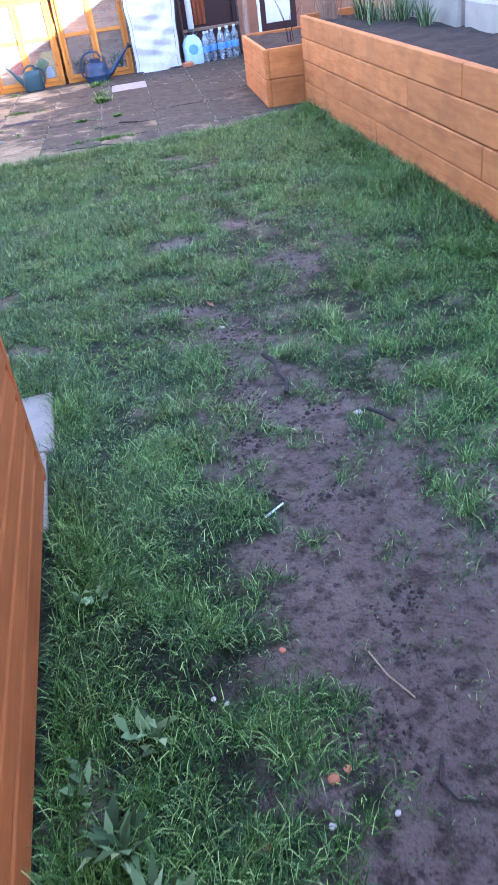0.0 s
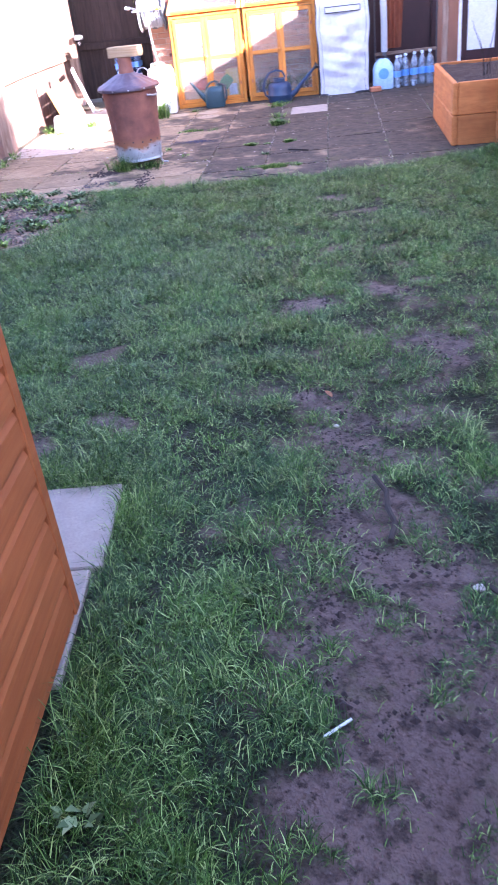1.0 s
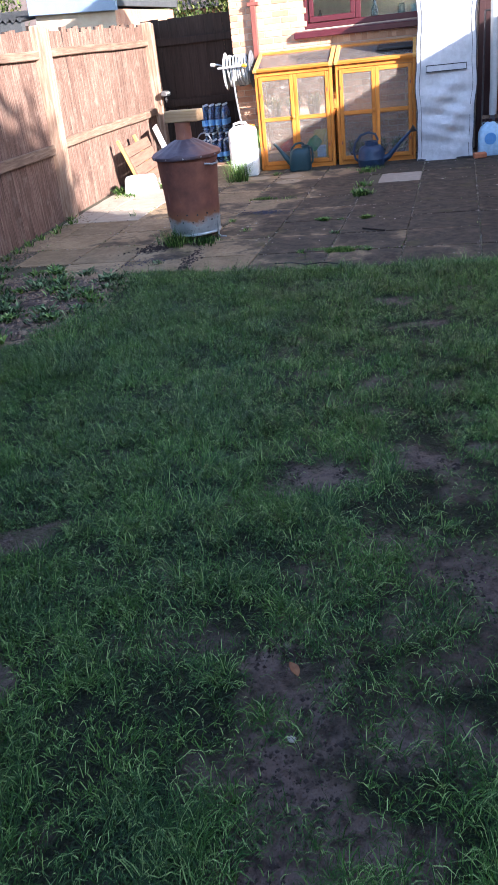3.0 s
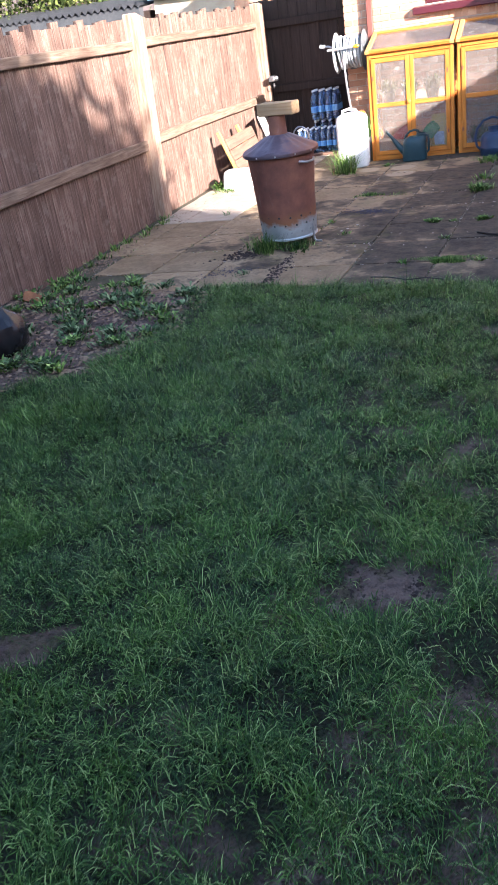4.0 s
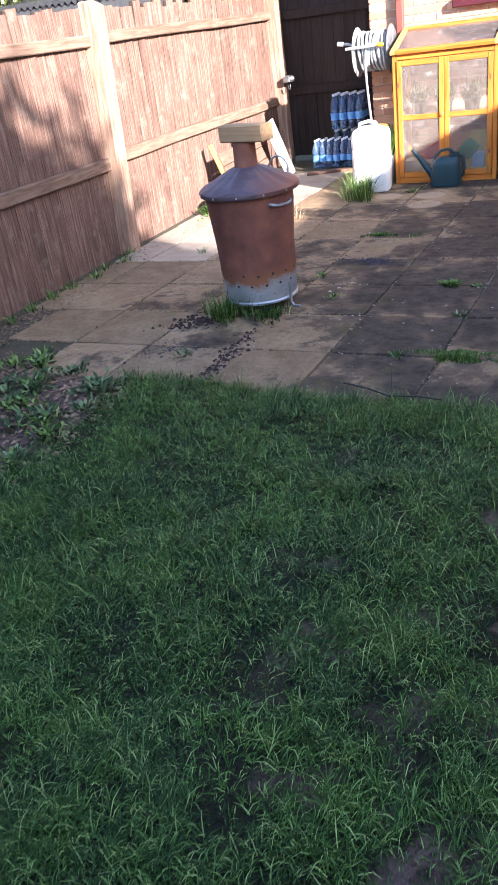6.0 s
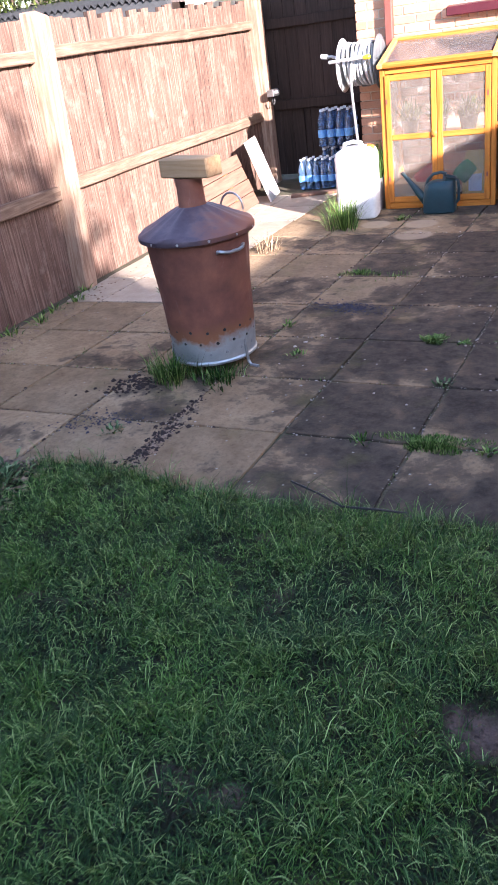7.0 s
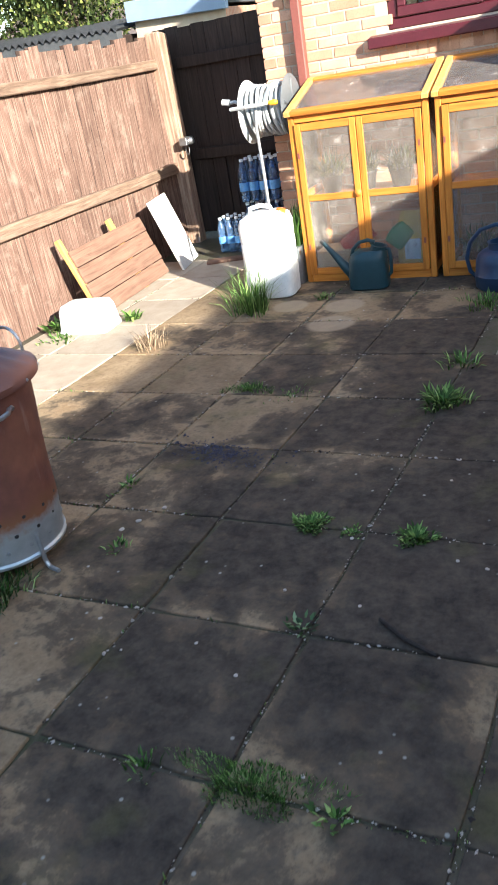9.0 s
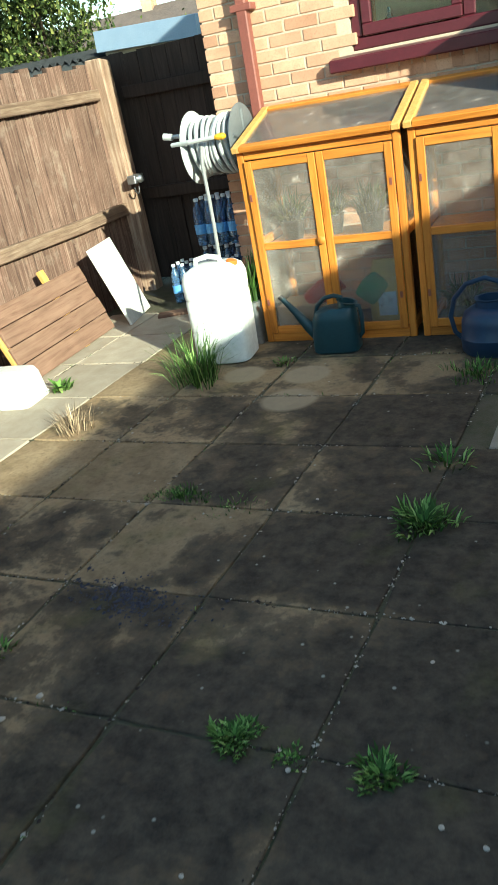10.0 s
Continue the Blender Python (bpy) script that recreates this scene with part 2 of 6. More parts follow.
def soil_material():
    """Trodden, moist mud with crumbs, small stones and moss between the grass."""
    k = Nodes("trodden_mud")
    v = k.coords("World")
    big = k.noise(v, 1.6, 6)
    mid = k.noise(v, 14, 6)
    fine = k.noise(v, 90, 4)
    col = k.mix(k.ramp(big, [(0.35, 0.0), (0.65, 1.0)]), (0.135, 0.092, 0.080), (0.200, 0.142, 0.124))
    col = k.mix(k.ramp(mid, [(0.36, 0.85), (0.52, 0.0)]), col, (0.034, 0.022, 0.019))
    crumb = k.noise(v, 38, 5, 0.7)
    col = k.mix(k.ramp(crumb, [(0.36, 0.8), (0.47, 0.0)]), col, (0.026, 0.017, 0.015))
    col = k.mix(k.ramp(crumb, [(0.58, 0.0), (0.70, 0.45)]), col, (0.21, 0.155, 0.135))
    col = k.mix(k.ramp(fine, [(0.62, 0.0), (0.75, 0.5)]), col, (0.20, 0.155, 0.145))
    moss = k.noise(v, 5.0, 5)
    col = k.mix(k.ramp(moss, [(0.56, 0.0), (0.70, 0.55)]), col, (0.075, 0.095, 0.03))
    # thatch of roots and clippings under unworn lawn, colour blackened for shade between blades
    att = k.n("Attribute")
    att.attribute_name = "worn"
    shaded_thatch = k.mix(k.ramp(fine, [(0.35, 0.0), (0.65, 1.0)]), (0.005, 0.009, 0.004), (0.020, 0.026, 0.011))
    col = k.mix(k.ramp(att.outputs["Fac"], [(0.25, 0.0), (0.55, 1.0)]), shaded_thatch, col)
    h = k.n("Math")
    h.operation = "ADD"
    k.link(mid, h.inputs[0])
    k.link(fine, h.inputs[1])
    return k.done(col, k.ramp(mid, [(0.3, 0.55), (0.7, 0.85)]), h.outputs[0], 0.9, 0.05, 0.0, 0.22)


POT_MARKS = ((-1.02, 12.46, 0.15), (-1.00, 12.10, 0.17), (-1.42, 12.47, 0.14))


def slab_material():
    """Old buff paving with black algae stains, lichen dots and moss."""
    k = Nodes("old_buff_paving")
    v = k.coords("World")
    tint = k.n("MapRange")
    big = k.noise(v, 1.9, 7, 0.62, 0.5)
    mid = k.noise(v, 6.0, 6, 0.65)
    fine = k.noise(v, 70.0, 5, 0.7)
    col = k.mix(k.ramp(mid, [(0.35, 0.0), (0.68, 1.0)]), (0.24, 0.165, 0.098), (0.385, 0.283, 0.178))
    mott = k.noise(v, 26.0, 8, 0.75)
    col = k.mix(k.ramp(mott, [(0.36, 0.4), (0.50, 0.0)]), col, (0.10, 0.066, 0.043))
    col = k.mix(k.ramp(mott, [(0.56, 0.0), (0.70, 0.5)]), col, (0.42, 0.33, 0.22))
    col = k.vary(col, 0.2)
    s = k.n("Math")
    s.operation = "MULTIPLY_ADD"
    s.inputs[1].default_value, s.inputs[2].default_value = 0.75, -0.15
    k.link(mid, s.inputs[0])
    s2 = k.n("Math")
    s2.operation = "ADD"
    k.link(s.outputs[0], s2.inputs[0])
    k.link(big, s2.inputs[1])
    s3 = k.n("Math")
    s3.operation = "MULTIPLY_ADD"
    s3.inputs[1].default_value = 0.24
    k.link(k.info.outputs["Random"], s3.inputs[0])
    k.link(s2.outputs[0], s3.inputs[2])
    # algae stain gets heavier with x, from -2.6 to 0.2
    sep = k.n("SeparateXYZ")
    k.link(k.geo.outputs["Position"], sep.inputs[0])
    x_stain = k.n("MapRange")
    x_stain.inputs["From Min"].default_value, x_stain.inputs["From Max"].default_value = -2.6, 0.2
    x_stain.inputs["To Min"].default_value, x_stain.inputs["To Max"].default_value = -0.34, 0.12
    k.link(sep.outputs["X"], x_stain.inputs["Value"])
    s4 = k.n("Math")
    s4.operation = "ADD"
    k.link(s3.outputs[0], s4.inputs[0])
    k.link(x_stain.outputs[0], s4.inputs[1])
    s5 = k.n("Math")
    s5.operation = "MULTIPLY_ADD"
    s5.inputs[1].default_value = 0.42
    k.link(mott, s5.inputs[0])
    k.link(s4.outputs[0], s5.inputs[2])
    s6 = k.n("Math")
    s6.operation = "SUBTRACT"
    s6.inputs[1].default_value = 0.21
    k.link(s5.outputs[0], s6.inputs[0])
    # the rims of the flags dry out first and stay cleaner
    rim = k.n("VectorMath")
    rim.operation = "ABSOLUTE"
    k.link(k.tc.outputs["Object"], rim.inputs[0])
    rxyz = k.n("SeparateXYZ")
    k.link(rim.outputs[0], rxyz.inputs[0])
    rmax = k.n("Math")
    rmax.operation = "MAXIMUM"
    k.link(rxyz.outputs["X"], rmax.inputs[0])
    k.link(rxyz.outputs["Y"], rmax.inputs[1])
    clean = k.n("MapRange")
    clean.inputs["From Min"].default_value, clean.inputs["From Max"].default_value = 0.42, 0.50
    clean.inputs["To Min"].default_value, clean.inputs["To Max"].default_value = 0.0, -0.05
    k.link(rmax.outputs[0], clean.inputs["Value"])
    # and heaviest in a band from y 9.5 to 10.4
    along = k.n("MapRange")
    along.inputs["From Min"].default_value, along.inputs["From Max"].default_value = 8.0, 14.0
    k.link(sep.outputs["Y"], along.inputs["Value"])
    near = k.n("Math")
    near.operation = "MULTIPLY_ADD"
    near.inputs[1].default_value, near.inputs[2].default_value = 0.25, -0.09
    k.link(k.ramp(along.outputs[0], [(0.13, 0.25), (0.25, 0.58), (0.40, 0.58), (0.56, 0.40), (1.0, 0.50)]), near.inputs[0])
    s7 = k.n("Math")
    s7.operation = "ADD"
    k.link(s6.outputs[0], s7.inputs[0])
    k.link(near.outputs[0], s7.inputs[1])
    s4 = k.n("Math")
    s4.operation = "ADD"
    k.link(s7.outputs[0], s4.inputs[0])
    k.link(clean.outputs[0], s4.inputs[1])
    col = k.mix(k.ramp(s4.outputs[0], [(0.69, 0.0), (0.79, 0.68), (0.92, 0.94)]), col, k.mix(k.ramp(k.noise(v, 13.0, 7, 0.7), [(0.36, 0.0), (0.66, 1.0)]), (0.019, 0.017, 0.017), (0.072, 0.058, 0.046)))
    col = k.mix(k.ramp(fine, [(0.30, 0.4), (0.46, 0.0)]), col, (0.06, 0.045, 0.035))
    # clean rounds where pots have stood
    for cx, cy, rad in POT_MARKS:
        dist = k.n("VectorMath")
        dist.operation = "DISTANCE"
        k.link(v, dist.inputs[0])
        dist.inputs[1].default_value = (cx, cy, -0.045)
        col = k.mix(k.ramp(dist.outputs["Value"], [(rad * 0.8, 0.8), (rad, 0.0)]), col, (0.33, 0.26, 0.185))
    vor = k.n("TexVoronoi", Scale=16.0)
    k.link(v, vor.inputs["Vector"])
    dots = k.ramp(vor.outputs["Distance"], [(0.06, 0.75), (0.12, 0.0)])
    pick = k.ramp(vor.outputs["Color"], [(0.62, 0.0), (0.66, 1.0)])
    dot = k.mix(1.0, dots, pick, "MULTIPLY")
    col = k.mix(dot, col, (0.36, 0.35, 0.31))
    moss = k.noise(v, 3.2, 4)
    col = k.mix(k.ramp(moss, [(0.58, 0.0), (0.75, 0.4)]), col, (0.10, 0.095, 0.03))
    return k.done(col, k.ramp(mid, [(0.3, 0.75), (0.7, 0.95)]), fine, 0.45, 0.006, 0.0, 0.15)


def brick_material():
    k = Nodes("buff_red_brick")
    v = k.coords("Object", shuffle=True)
    mid, fine = k.noise(v, 7, 5), k.noise(v, 90, 4)
    col = k.mix(k.info.outputs["Random"], (0.46, 0.25, 0.16), (0.55, 0.345, 0.235))
    col = k.mix(k.ramp(mid, [(0.35, 0.0), (0.7, 0.6)]), col, (0.38, 0.19, 0.12))
    col = k.mix(k.ramp(fine, [(0.3, 0.4), (0.5, 0.0)]), col, (0.26, 0.13, 0.09))
    col = k.vary(col, 0.14)
    return k.done(col, 0.9, fine, 0.4, 0.004)


def far_brick():
    k = Nodes("far_brick")
    br = k.n("TexBrick", Scale=1.0)
    br.inputs["Color1"].default_value = (0.42, 0.20, 0.13, 1)
    br.inputs["Color2"].default_value = (0.50, 0.28, 0.18, 1)
    br.inputs["Mortar"].default_value = (0.45, 0.38, 0.30, 1)
    br.inputs["Mortar Size"].default_value = 0.005
    br.inputs["Brick Width"].default_value, br.inputs["Row Height"].default_value = 0.225, 0.075
    v = k.coords("World")
    k.link(v, br.inputs["Vector"])
    col = k.mix(k.ramp(k.noise(v, 3), [(0.4, 0.0), (0.7, 0.4)]), br.outputs[0], (0.30, 0.15, 0.10))
    return k.done(col, 0.9, br.outputs["Fac"], 0.4, 0.004)


def bin_material():
    """Burnt, rusted drum with the zinc left bright at its foot."""
    k = Nodes("rusted_drum")
    v = k.coords("Object")
    mid, fine = k.noise(v, 6, 6), k.noise(v, 60, 4)
    big = k.noise(v, 2.2, 3)
    col = k.ramp(mid, [(0.25, (0.100, 0.042, 0.036)), (0.5, (0.195, 0.078, 0.056)), (0.75, (0.30, 0.125, 0.076))])
    col = k.mix(k.ramp(big, [(0.48, 0.0), (0.68, 0.5)]), col, (0.30, 0.13, 0.07))
    streak = k.noise(k.coords("Object", (6, 6, 1.2)), 3.0, 4)
    col = k.mix(k.ramp(streak, [(0.62, 0.0), (0.75, 0.4)]), col, (0.36, 0.25, 0.22))
    sep = k.n("SeparateXYZ")
    k.link(k.tc.outputs["Object"], sep.inputs[0])
    add = k.n("Math")
    add.operation = "MULTIPLY_ADD"
    add.inputs[1].default_value = 0.22
    k.link(mid, add.inputs[0])
    k.link(sep.outputs["Z"], add.inputs[2])
    zinc = k.ramp(add.outputs[0], [(0.275, 1.0), (0.318, 0.0)])
    bright = k.ramp(mid, [(0.3, (0.33, 0.37, 0.39)), (0.7, (0.55, 0.60, 0.62))])
    orange = k.ramp(add.outputs[0], [(0.29, 0.5), (0.40, 0.0)])
    col = k.mix(orange, col, (0.36, 0.17, 0.06))
    col = k.mix(zinc, col, bright)
    return k.done(col, k.mix(zinc, (0.75, 0.75, 0.75), (0.45, 0.45, 0.45)), fine, 0.35, 0.004, k.mix(zinc, (0.15, 0.15, 0.15), (0.6, 0.6, 0.6)))


def lid_material():
    k = Nodes("burnt_purple_lid")
    v = k.coords("Object")
    mid, fine = k.noise(v, 7, 6), k.noise(v, 60, 4)
    col = k.ramp(mid, [(0.25, (0.055, 0.042, 0.055)), (0.5, (0.12, 0.092, 0.115)), (0.75, (0.22, 0.17, 0.19))])
    sep = k.n("SeparateXYZ")
    k.link(k.tc.outputs["Object"], sep.inputs[0])
    side = k.n("Math")
    side.operation = "MULTIPLY_ADD"
    side.inputs[1].default_value = 0.5
    k.link(mid, side.inputs[0])
    k.link(sep.outputs["X"], side.inputs[2])
    col = k.mix(k.ramp(side.outputs[0], [(0.38, 0.0), (0.54, 0.8)]), col, (0.24, 0.10, 0.065))
    return k.done(col, k.ramp(mid, [(0.3, 0.4), (0.7, 0.7)]), fine, 0.3, 0.004, 0.45)


def clear(name, tint, rough=0.06, shadow=0.55):
    """Thin clear or hazy sheet: glossy reflection over a tinted see-through body."""
    k = Nodes(name)
    tr = k.n("BsdfTransparent")
    tr.inputs["Color"].default_value = (*tint, 1)
    gl = k.n("BsdfGlossy", Roughness=rough)
    fr = k.n("Fresnel", IOR=1.45)
    sh = k.n("MixShader")
    k.link(fr.outputs[0], sh.inputs[0])
    k.link(tr.outputs[0], sh.inputs[1])
    k.link(gl.outputs[0], sh.inputs[2])
    k.link(sh.outputs[0], k.t.nodes["Material Output"].inputs["Surface"])
    return k.m


def hazy(name, tint, haze, amount=0.35):
    """Dusty greenhouse sheet: partly see-through, partly a dull scattering film with dirt."""
    k = Nodes(name)
    v = k.coords("World")
    dirt = k.noise(v, 14, 6)
    tr = k.n("BsdfTransparent")
    tr.inputs["Color"].default_value = (*tint, 1)
    k.done(haze, 0.25, k.noise(v, 6, 3), 0.05, 0.01, 0.0, 0.5)
    sh = k.n("MixShader")
    k.link(k.ramp(dirt, [(0.35, amount * 0.6), (0.62, amount), (0.74, min(1, amount * 2.6))]), sh.inputs[0])
    k.link(tr.outputs[0], sh.inputs[1])
    k.link(k.p.outputs[0], sh.inputs[2])
    gl = k.n("BsdfGlossy", Roughness=0.12)
    fr = k.n("Fresnel", IOR=1.5)
    top = k.n("MixShader")
    k.link(fr.outputs[0], top.inputs[0])
    k.link(sh.outputs[0], top.inputs[1])
    k.link(gl.outputs[0], top.inputs[2])
    k.link(top.outputs[0], k.t.nodes["Material Output"].inputs["Surface"])
    return k.m


M["soil"], M["slab"], M["brick"], M["far_brick"] = soil_material(), slab_material(), brick_material(), far_brick()
M["drum"], M["lid"] = bin_material(), lid_material()
M["glass"] = clear("window_glass", (0.82, 0.88, 0.86))
M["bottle"] = hazy("clear_bottle_plastic", (0.78, 0.87, 0.94), (0.60, 0.72, 0.84), 0.35)
M["blue_bottle"] = hazy("blue_bottle_plastic", (0.42, 0.60, 0.84), (0.16, 0.30, 0.52), 0.4)
M["film"] = hazy("dusty_glazing", (0.96, 0.95, 0.94), (0.74, 0.66, 0.60), 0.12)
M["lid_film"] = hazy("milky_lid_glazing", (0.95, 0.94, 0.93), (0.78, 0.69, 0.65), 0.22)

# ---------- building helpers ----------
def bevel(bm, width, segments=1):
    bmesh.ops.bevel(bm, geom=bm.edges[:], offset=width, segments=segments, affect="EDGES", profile=0.6)


def box(bm, x0, x1, y0, y1, z0, z1, m=None):
    mat = Matrix.Translation(((x0 + x1) / 2, (y0 + y1) / 2, (z0 + z1) / 2)) @ Matrix.Diagonal((x1 - x0, y1 - y0, z1 - z0, 1))
    return bmesh.ops.create_cube(bm, size=1, matrix=(m or Matrix()) @ mat)["verts"]


def boxes(*sizes, edge=0.004, m=None):
    out = bmesh.new()
    for s in sizes:
        b = bmesh.new()
        box(b, *s, m=m)
        if edge:
            bevel(b, edge)
        tmp = bpy.data.meshes.new("tmp")
        b.to_mesh(tmp)
        b.free()
        out.from_mesh(tmp)
        bpy.data.meshes.remove(tmp)
    return out


def lathe(profile, segments=32, m=None, closed=False):
    """A body turned round z from (radius, height) pairs."""
    bm = bmesh.new()
    rings = []
    for r, z in profile:
        rings.append([bm.verts.new((r * math.cos(2 * math.pi * i / segments), r * math.sin(2 * math.pi * i / segments), z)) for i in range(segments)])
    for a, b in zip(rings, rings[1:]):
        for i in range(segments):
            j = (i + 1) % segments
            bm.faces.new((a[i], a[j], b[j], b[i]))
    if closed:
        bm.faces.new(rings[0][::-1])
        bm.faces.new(rings[-1])
    if m is not None:
        bm.transform(m)
    bmesh.ops.recalc_face_normals(bm, faces=bm.faces[:])
    return bm


def tube(points, radius, segments=8, radii=None):
    """A round bar swept along points."""
    bm = bmesh.new()
    pts = [Vector(p) for p in points]
    rings = []
    side = None
    for i, p in enumerate(pts):
        d = (pts[min(i + 1, len(pts) - 1)] - pts[max(i - 1, 0)]).normalized()
        if side is None:
            side = d.orthogonal().normalized()
        side = (side - d * side.dot(d)).normalized()
        up = d.cross(side)
        r = radii[i] if radii else radius
        rings.append([bm.verts.new(p + r * (math.cos(a) * side + math.sin(a) * up)) for a in (2 * math.pi * k / segments for k in range(segments))])
    for a, b in zip(rings, rings[1:]):
        for i in range(segments):
            j = (i + 1) % segments
            bm.faces.new((a[i], a[j], b[j], b[i]))
    bm.faces.new(rings[0][::-1])
    bm.faces.new(rings[-1])
    bmesh.ops.recalc_face_normals(bm, faces=bm.faces[:])
    return bm


def arc(centre, radius, a0, a1, n, plane="xz", squash=1.0):
    out = []
    for i in range(n + 1):
        a = radians(a0 + (a1 - a0) * i / n)
        u, w = radius * math.cos(a), radius * squash * math.sin(a)
        x, y, z = centre
        out.append({"xz": (x + u, y, z + w), "yz": (x, y + u, z + w), "xy": (x + u, y + w, z)}[plane])
    return out


def join(*bms):
    out = bmesh.new()
    for b in bms:
        tmp = bpy.data.meshes.new("tmp")
        b.to_mesh(tmp)
        b.free()
        out.from_mesh(tmp)
        bpy.data.meshes.remove(tmp)
    return out


def mesh_of(name, bm, material, smooth=False):
    me = bpy.data.meshes.new(name)
    bm.to_mesh(me)
    bm.free()
    me.materials.append(M[material])
    if smooth:
        me.polygons.foreach_set("use_smooth", [True] * len(me.polygons))
        me.set_sharp_from_angle(angle=radians(40))
    return me


def part(name, bm, material, parent=None, label="", smooth=False, at=None):
    ob = new(name, mesh_of(name, bm, material, smooth))
    ob.parent = parent
    if at is not None:
        ob.matrix_basis = at
    if label:
        tagged(ob, label)
    return ob


def piece(name, me, parent, at):
    """One more object on shared mesh data."""
    ob = new(name, me)
    ob.parent = parent
    ob.matrix_basis = at
    return ob


def thing(name, label, category, at=None, group="", kind=""):
    ob = new(name)
    ob.empty_display_size = 0.1
    if at is not None:
        ob.matrix_basis = at
    return tagged(ob, label, category, group, kind)


rng = np.random.default_rng(7)


def value_noise(x, y, seed):
    xi, yi = np.floor(x).astype(np.int64), np.floor(y).astype(np.int64)
    fx, fy = x - xi, y - yi
    fx, fy = fx * fx * (3 - 2 * fx), fy * fy * (3 - 2 * fy)

    def h(a, b):
        n = (a * 374761393 + b * 668265263 + seed * 974634777) & 0x7FFFFFFF
        n = ((n ^ (n >> 13)) * 1274126177) & 0x7FFFFFFF
        return ((n ^ (n >> 16)) & 0xFFFF) / 65535.0

    return (h(xi, yi) * (1 - fx) + h(xi + 1, yi) * fx) * (1 - fy) + (h(xi, yi + 1) * (1 - fx) + h(xi + 1, yi + 1) * fx) * fy


def fbm(x, y, scale, seed, octaves=3):
    total, amp, norm = 0.0, 1.0, 0.0
    for o in range(octaves):
        total = total + amp * value_noise(x * scale * 2**o, y * scale * 2**o, seed + o)
        norm += amp
        amp *= 0.5
    return total / norm


def blades(name, x, y, z, length, width, lean, material, heading=None, parent=None, label="", kind="", category="", foot=1.0, waist=0.85):
    """Grass: each blade a bent three-triangle strip with its own island."""
    n = len(x)
    head = rng.uniform(0, 2 * np.pi, n) if heading is None else heading
    face = head + np.pi / 2 + rng.uniform(-0.5, 0.5, n)
    dx, dy = np.cos(head), np.sin(head)
    wx, wy = np.cos(face) * width / 2, np.sin(face) * width / 2
    co = np.empty((n, 5, 3), np.float32)
    mid, tip = 0.55, 1.0
    ox, oz = np.sin(lean), np.cos(lean)
    bx, bz = np.sin(lean * 0.45), np.cos(lean * 0.45)
    mx, my, mz = x + dx * bx * length * mid, y + dy * bx * length * mid, z + bz * length * mid
    tx, ty, tz = mx + dx * ox * length * 0.5, my + dy * ox * length * 0.5, mz + oz * length * 0.5
    for i, (px, py, pz, s) in enumerate(((x, y, z, foot), (x, y, z, -foot), (mx, my, mz, waist), (mx, my, mz, -waist), (tx, ty, tz, 0))):
        co[:, i, 0], co[:, i, 1], co[:, i, 2] = px + s * wx, py + s * wy, pz
    idx = (np.arange(n, dtype=np.int32)[:, None] * 5 + np.array([0, 1, 3, 0, 3, 2, 2, 3, 4], np.int32)[None]).ravel()
    me = bpy.data.meshes.new(name)
    me.vertices.add(n * 5)
    me.vertices.foreach_set("co", co.ravel())
    me.loops.add(len(idx))
    me.loops.foreach_set("vertex_index", idx)
    me.polygons.add(n * 3)
    me.polygons.foreach_set("loop_start", np.arange(0, n * 9, 3, dtype=np.int32))
    me.update(calc_edges=True)
    me.materials.append(M[material])
    ob = new(name, me)
    ob.parent = parent
    return tagged(ob, label, category, kind=kind)

# ---------- ground ----------
PAVE = -0.045          # top of the paving
WALL_Y = 13.65         # face of the house
FENCE_X = -3.35        # face of the fence boards

g = bmesh.new()
bmesh.ops.create_grid(g, x_segments=8, y_segments=8, size=400)
g.transform(Matrix.Translation((0, 0, -0.14)))
tagged(part("ground", g, "soil"), "bare brown earth spreading to the horizon", "ground", kind="structure")


def lawn_edge(x):
    """The ragged line where the lawn meets the paving."""
    x = np.asarray(x, float)
    base = np.interp(x, [-2.0, -1.64, -1.2, -0.7, 0.0, 0.4, 1.05, 1.4, 2.2], [8.22, 8.24, 8.18, 8.11, 8.10, 8.09, 8.12, 8.32, 8.62])
    return base + 0.10 * (fbm(x, x * 0, 2.2, 5) - 0.5)


def bed_edge(y):
    """The line between the lawn and the weedy bed by the fence."""
    return np.interp(np.asarray(y, float), [5.9, 6.3, 6.6, 7.2, 8.0, 8.4], [-3.3, -2.4, -1.9, -1.70, -1.72, -1.85])


def ground_height(x, y):
    h = 0.045 * (fbm(x, y, 0.8, 11) - 0.5) + 0.02 * (fbm(x, y, 6.0, 12) - 0.5)
    drop = np.clip((y - (lawn_edge(x) - 0.25)) / 0.3, 0, 1)
    return h * (1 - drop) - 0.055 * drop


def sheet(name, x0, x1, y0, y1, step, material, height):
    nx, ny = int((x1 - x0) / step) + 1, int((y1 - y0) / step) + 1
    gx, gy = np.meshgrid(np.linspace(x0, x1, nx), np.linspace(y0, y1, ny))
    co = np.stack([gx, gy, height(gx, gy)], -1).reshape(-1, 3)
    a = (np.arange(ny - 1)[:, None] * nx + np.arange(nx - 1)[None]).ravel()
    faces = np.stack([a, a + 1, a + nx + 1, a + nx], -1)
    me = bpy.data.meshes.new(name)
    me.from_pydata(co.tolist(), [], faces.tolist())
    me.polygons.foreach_set("use_smooth", [True] * len(me.polygons))
    me.materials.append(M[material])
    return new(name, me)


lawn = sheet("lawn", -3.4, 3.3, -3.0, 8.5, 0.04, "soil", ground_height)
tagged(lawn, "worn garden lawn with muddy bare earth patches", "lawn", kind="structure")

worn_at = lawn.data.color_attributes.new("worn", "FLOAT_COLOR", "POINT")

